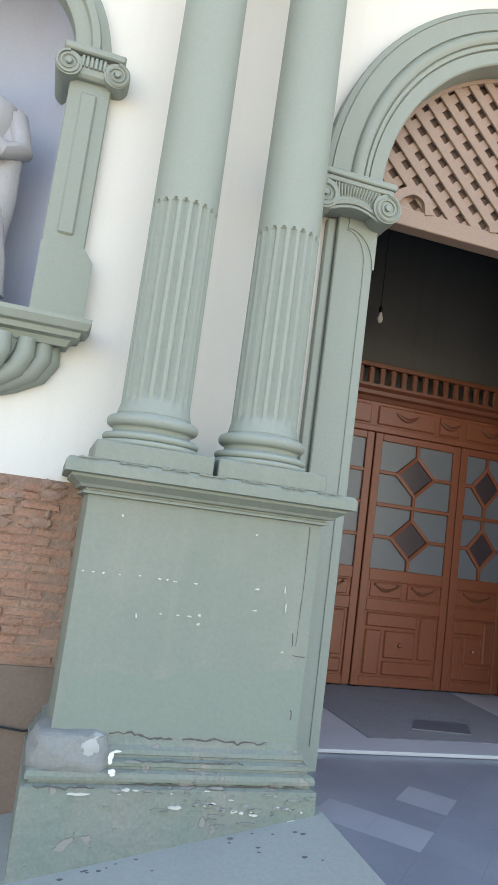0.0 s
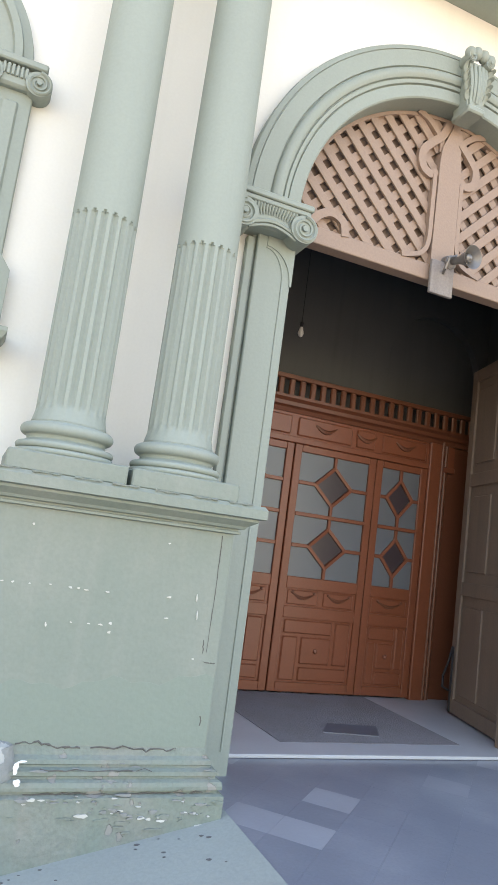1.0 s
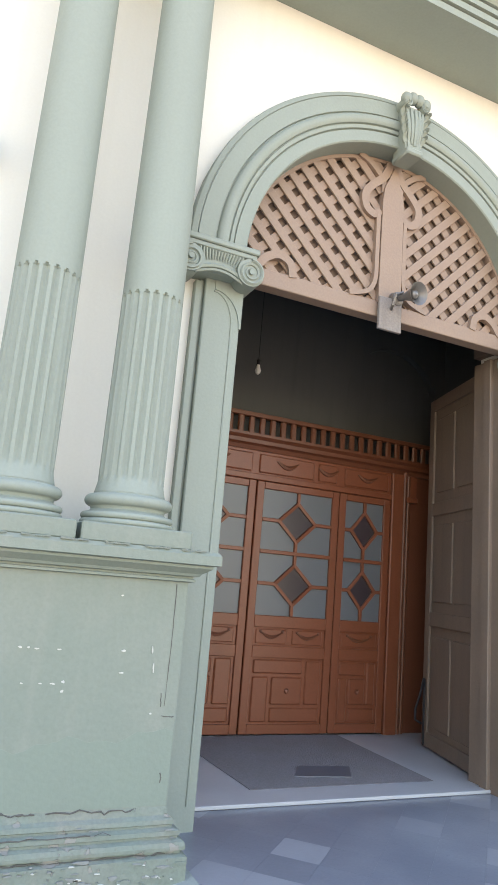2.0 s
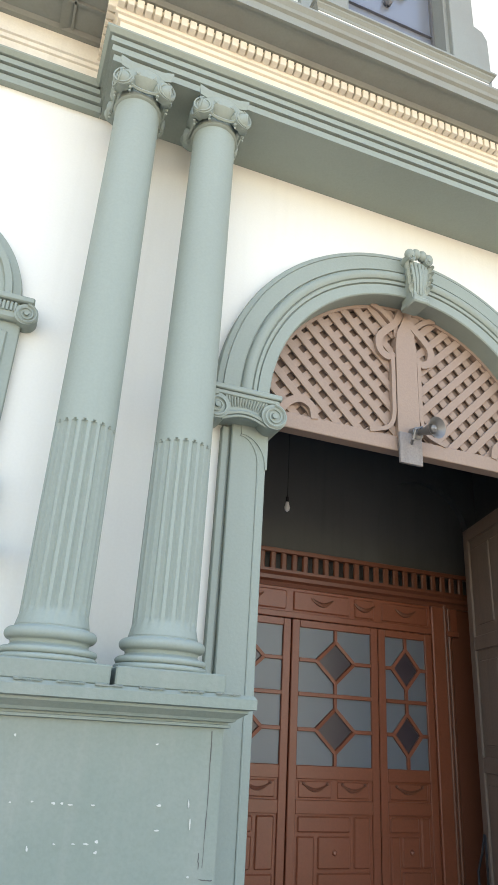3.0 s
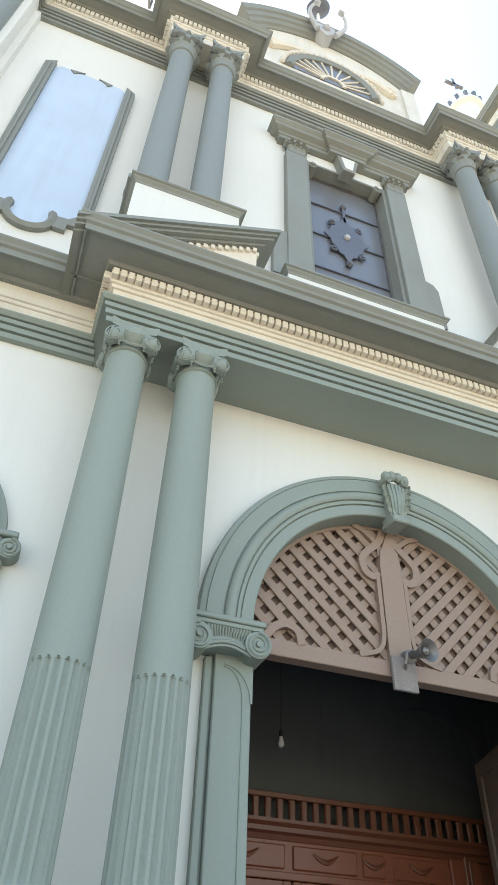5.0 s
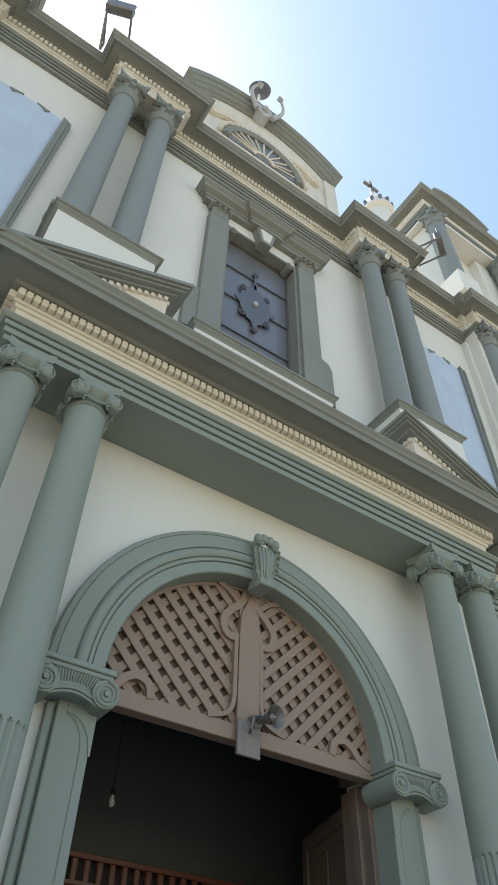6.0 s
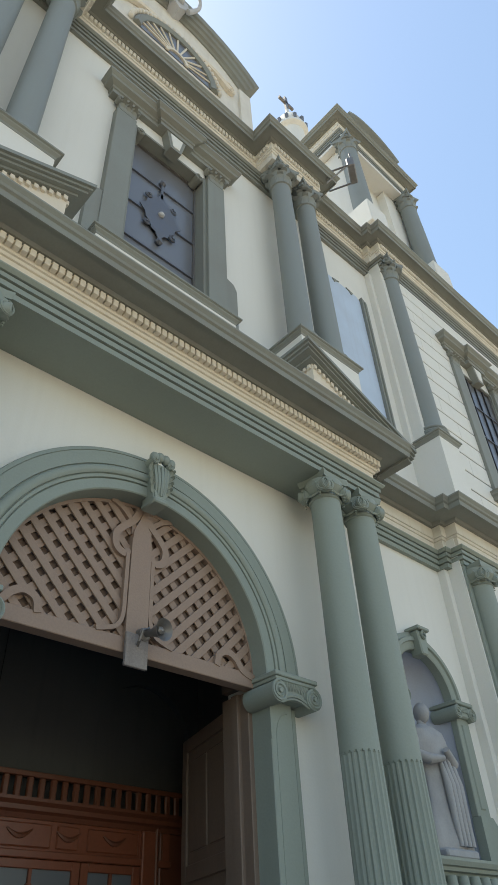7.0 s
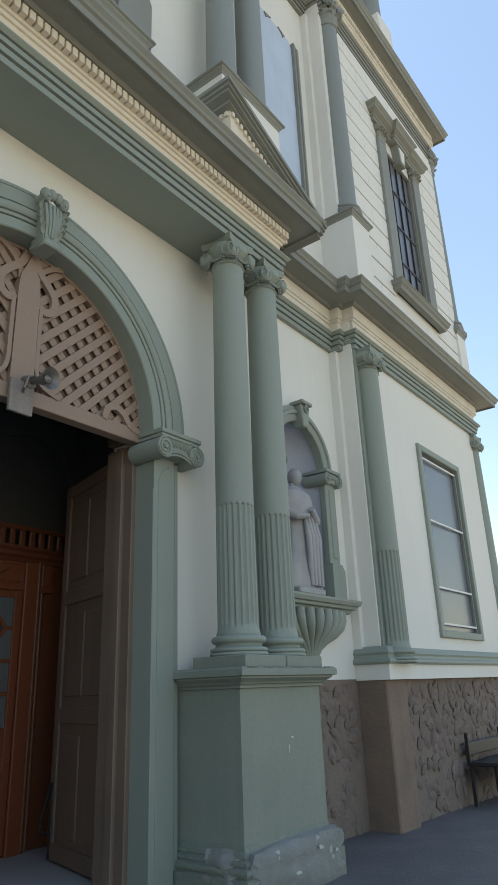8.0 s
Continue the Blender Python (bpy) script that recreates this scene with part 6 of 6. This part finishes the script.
crack(ped_l, [(-2.72, 0.405), (-2.62, 0.415), (-2.5, 0.39), (-2.4, 0.395)], -0.662, 0.005)
crack(ped_l, [(-2.36, 0.39), (-2.2, 0.4), (-2.05, 0.385), (-1.9, 0.395)], -0.664, 0.0035)
crack(ped_l, [(-2.6, 0.305), (-2.3, 0.303), (-2.0, 0.305)], -0.724, 0.003)
crack(ped_l, [(-2.66, 0.2), (-2.4, 0.203), (-2.0, 0.2), (-1.72, 0.203)], -0.733, 0.004)
crack(ped_l, [(-3.05, 0.195), (-2.9, 0.19), (-2.75, 0.195)], -0.762, 0.004)
crack(ped_l, [(-1.815, 1.52), (-1.812, 1.2), (-1.818, 0.84)], -0.661, 0.0022, "fine joint in the paint")
crack(ped_l, [(-1.83, 0.84), (-1.79, 0.836), (-1.755, 0.838)], -0.661, 0.0025, "fine joint in the paint")
crack(ped_l, [(-1.84, 0.95), (-1.838, 0.87)], -0.661, 0.003)
crack(ped_l, [(-1.80, 0.56), (-1.798, 0.5)], -0.661, 0.0035)
for i, (x, z, w, h) in enumerate(((2.3, 0.14, 40, 16), (2.65, 0.26, 36, 18), (2.9, 0.2, 20, 16), (2.5, 1.12, 30, 8), (2.45, 1.03, 6, 40))):
    flake(ped_r, x, -0.84 if z < 0.4 else -0.701, z, w / 1000, h / 1000, 80 + i, PLASTER_PALE)


def lump(parent, x0, x1, y0, y1, z0, z1, seed, label):
    bm = B()
    v = bmesh.ops.create_icosphere(bm, subdivisions=4, radius=1)["verts"]
    for q in v:
        c = q.co
        f = 1 / max(abs(c.x), abs(c.y), abs(c.z)) ** (0.45 if parent is ped_l else 0.75)
        w = 1 + 0.1 * noise.noise(c * 2.1 + Vector((seed, 0, 0))) + 0.04 * noise.noise(c * 7 + Vector((seed, 3, 0)))
        q.co = Vector(((x0 + x1) / 2 + c.x * f * w * (x1 - x0) / 2, (y0 + y1) / 2 + c.y * f * w * (y1 - y0) / 2, (z0 + z1) / 2 + c.z * f * w * (z1 - z0) / 2))
    part("plaster_patch", bm, PLASTER, parent, label, True)


lump(ped_l, -3.1, -2.69, -0.757, -0.4, 0.19, 0.43, 2.0, "rough grey plaster patch")
lump(ped_r, 1.68, 3.14, -0.835, -0.3, -0.1, 0.38, 5.0, "smeared plaster over the broken foot")
# ---- small things ----
bench = thing("bench", "dark metal bench standing against the rubble wall", "bench", (8.6, -0.3, -0.4))

part("seat", box(B(), 7.95, 9.5, -0.55, -0.12, 0.12, 0.17, 0.01), IRON, bench)
# white strip paints the light caught by the seat's front edge
part("seat_edge", box(B(), 7.97, 9.5, -0.565, -0.551, 0.15, 0.168), WHITE, bench, "white strip painted as the highlight on the seat edge")
part("front_apron", box(B(), 8.0, 9.45, -0.5, -0.46, -0.12, 0.12, 0.01), IRON, bench)
for x in (7.98, 9.42):
    for y in (-0.52, -0.17):
        part("leg", box(B(), x, x + 0.06, y, y + 0.05, -0.42, 0.12, 0.006), IRON, bench)
for x in (7.98, 9.42):
    part("back_post", box(B(), x, x + 0.05, -0.15, -0.1, 0.12, 0.55, 0.006), IRON, bench)
part("backrest", box(B(), 8.03, 9.42, -0.14, -0.11, 0.25, 0.42, 0.01), IRON, bench)
bench.location += Vector((-0.6, YS + 0.05, 0.28))
solid("loose_cable", tube(B(), [(-3.9, -0.02, 0.3), (-3.5, -0.06, 0.2), (-3.25, -0.05, 0.23), (-3.12, -0.06, 0.215), (-3.06, -0.05, 0.22)], 0.007), IRON, "loose dark cable along the brick wall foot", "cable")
bp = random.Random(21)

# ---- bricks of the bared wall ----
brick_meshes = []
for k in range(8):
    bm = B()
    box(bm, -0.105, 0.105, -0.006, 0.03, -0.0215, 0.0215, 0.006)
    for v in bm.verts:
        v.co += Vector((bp.uniform(-1, 1) * 0.008, bp.uniform(-1, 1) * 0.006, bp.uniform(-1, 1) * 0.004))
    brick_meshes.append(mesh_of("brick", bm, BRICK))
for row in range(20):
    z = 0.585 + row * 0.0505
    for i in range(10):
        x = -3.12 - i * 0.218 - (0.11 if row % 2 else 0) + bp.uniform(-0.015, 0.015)
        if x < -5.05 or bp.random() < 0.05 or (row > 15 and bp.random() < 0.35 and x < -3.3):
            continue
        piece("brick", brick_meshes[bp.randrange(8)], WALL_BASE[-1], Matrix.Translation((x, -0.008 + bp.uniform(-0.005, 0.006), z)) @ Matrix.Rotation(bp.uniform(-0.02, 0.02), 4, "Y"))

def crust(x, z, w, h, seed):
    r = random.Random(seed)
    bm = B()
    v = bmesh.ops.create_icosphere(bm, subdivisions=2, radius=1)["verts"]
    for q in v:
        k = 0.7 + 0.6 * r.random()
        q.co = Vector((q.co.x * w * k, q.co.y * 0.014, q.co.z * h * k))
    return mesh_of("plaster_crust", bm, BRICK_BED)


for i in range(34):
    x, z = -3.1 - 0.9 * bp.random(), 1.58 - 0.3 * bp.random() ** 2
    piece("plaster_crust", crust(x, z, 0.015 + 0.05 * bp.random(), 0.01 + 0.025 * bp.random(), i), WALL_BASE[-1], Matrix.Translation((x, -0.015, z)))

# ---- rubble of the side bay wall ----
stone_meshes, stone_shapes = [], []
for k in range(14):
    bm = B()
    v = bmesh.ops.create_icosphere(bm, subdivisions=1, radius=1)["verts"]
    sx, sz = bp.uniform(0.07, 0.125), bp.uniform(0.05, 0.1)
    for q in v:
        q.co = Vector((q.co.x * sx * bp.uniform(0.7, 1.3), q.co.y * 0.03 * bp.uniform(0.5, 1.3), q.co.z * sz * bp.uniform(0.7, 1.3)))
    stone_meshes.append(mesh_of("stone", bm, STONE, smooth=True))
rest = []
count = 0
for i in range(50):
    for j in range(14):
        x, z = 3.12 + i * 0.152 + bp.uniform(-0.08, 0.08), -0.45 + j * 0.148 + bp.uniform(-0.07, 0.07)
        if PX - 0.45 < x < PX + 0.28 or z > 1.53 or x > XE - 0.1:
            continue
        if z < 0.75 and bp.random() < (0.45 if x < 7.6 else 0.2):
            continue
        m = Matrix.Translation((x, (-0.008 if x < PX else YS + 0.042) + bp.uniform(-0.012, 0.012), z)) @ Matrix.Rotation(bp.uniform(-1.2, 1.2), 4, "Y") @ Matrix.Diagonal((bp.uniform(0.6, 1.5), 1, bp.uniform(0.6, 1.4), 1))
        me = stone_meshes[bp.randrange(14)]
        if count < 300:
            piece("stone", me, WALL_BASE[1] if x < PX else WALL_SIDE[1], m)
            count += 1
        else:
            rest.append((me, m))
bm = B()
for me, m in rest:
    s0 = set(bm.verts)
    bm.from_mesh(me)
    place(bm, s0, m)
part("rubble", bm, STONE, WALL_SIDE[1], "joined far rubble stones of the wall", True)

# ---- touched-up paint on the pedestal ----
edge = [(-1.752 - 0.05 * i, 0.76 + 0.02 * math.sin(i * 0.7) + 0.012 * math.sin(i * 1.9) - 0.004 * i) for i in range(25)]
part("touch_up", prism(B(), [(-2.995, 0.405), (-1.755, 0.405)] + [(max(x, -2.995), z) for x, z in edge], -0.6612, -0.655), GREEN_FRESH, ped_l, "fresher green touched-up paint")

# ---- plaster crumbs on the pedestal caps ----
for ped, s in ((ped_l, -1), (ped_r, 1)):
    for k in range(7):
        x0 = 1.7 + 0.2 * k + 0.06 * bp.random()
        pts = [(s * (x0 + 0.02 * i), -0.792 + 0.003 * bp.random() - (0.04 if s > 0 else 0.0), 1.703 + 0.003 * bp.random()) for i in range(8)]
        part("crumbled_edge", tube(B(), pts, [0.002 + 0.006 * bp.random() for i in range(8)], 5), GREEN_CHIP, ped, "crumbled plaster edge")

# ---- dressed blocks of the upper side bays ----
for s in (-1, 1):
    meshes = {}
    for row in range(14):
        z0 = 7.5 + row * 0.4
        z1 = min(z0 + 0.4, UZ)
        x = PX + 0.02 - (0.45 if row % 2 else 0.0)
        left = PX + (0.19 if row % 2 else 0.07)
        while x < XE - 0.05:
            xa, xb = max(x, left), min(x + 0.95, XE - 0.02)
            x += 0.95
            if xb - xa < 0.08 or z1 - z0 < 0.1:
                continue
            spans = [(xa, xb)]
            if z1 > 8.1 and z0 < 11.9:
                lo, hi = 7.9 - 0.92, 7.9 + 0.92
                spans = [q for q in ((xa, min(xb, lo)), (max(xa, hi), xb)) if q[1] - q[0] > 0.05]
            for pa, pb in spans:
                key = (round(pb - pa, 3), round(z1 - z0, 3))
                if key not in meshes:
                    bm = B()
                    box(bm, -key[0] / 2 + 0.004, key[0] / 2 - 0.004, -0.11, -0.045, 0.016, key[1] - 0.016, 0.006)
                    meshes[key] = mesh_of("dressed_block", bm, CREAM)
                piece("dressed_block", meshes[key], WALL_UP[s], Matrix.Translation((s * (pa + pb) / 2, YS + 0.05, z0)))
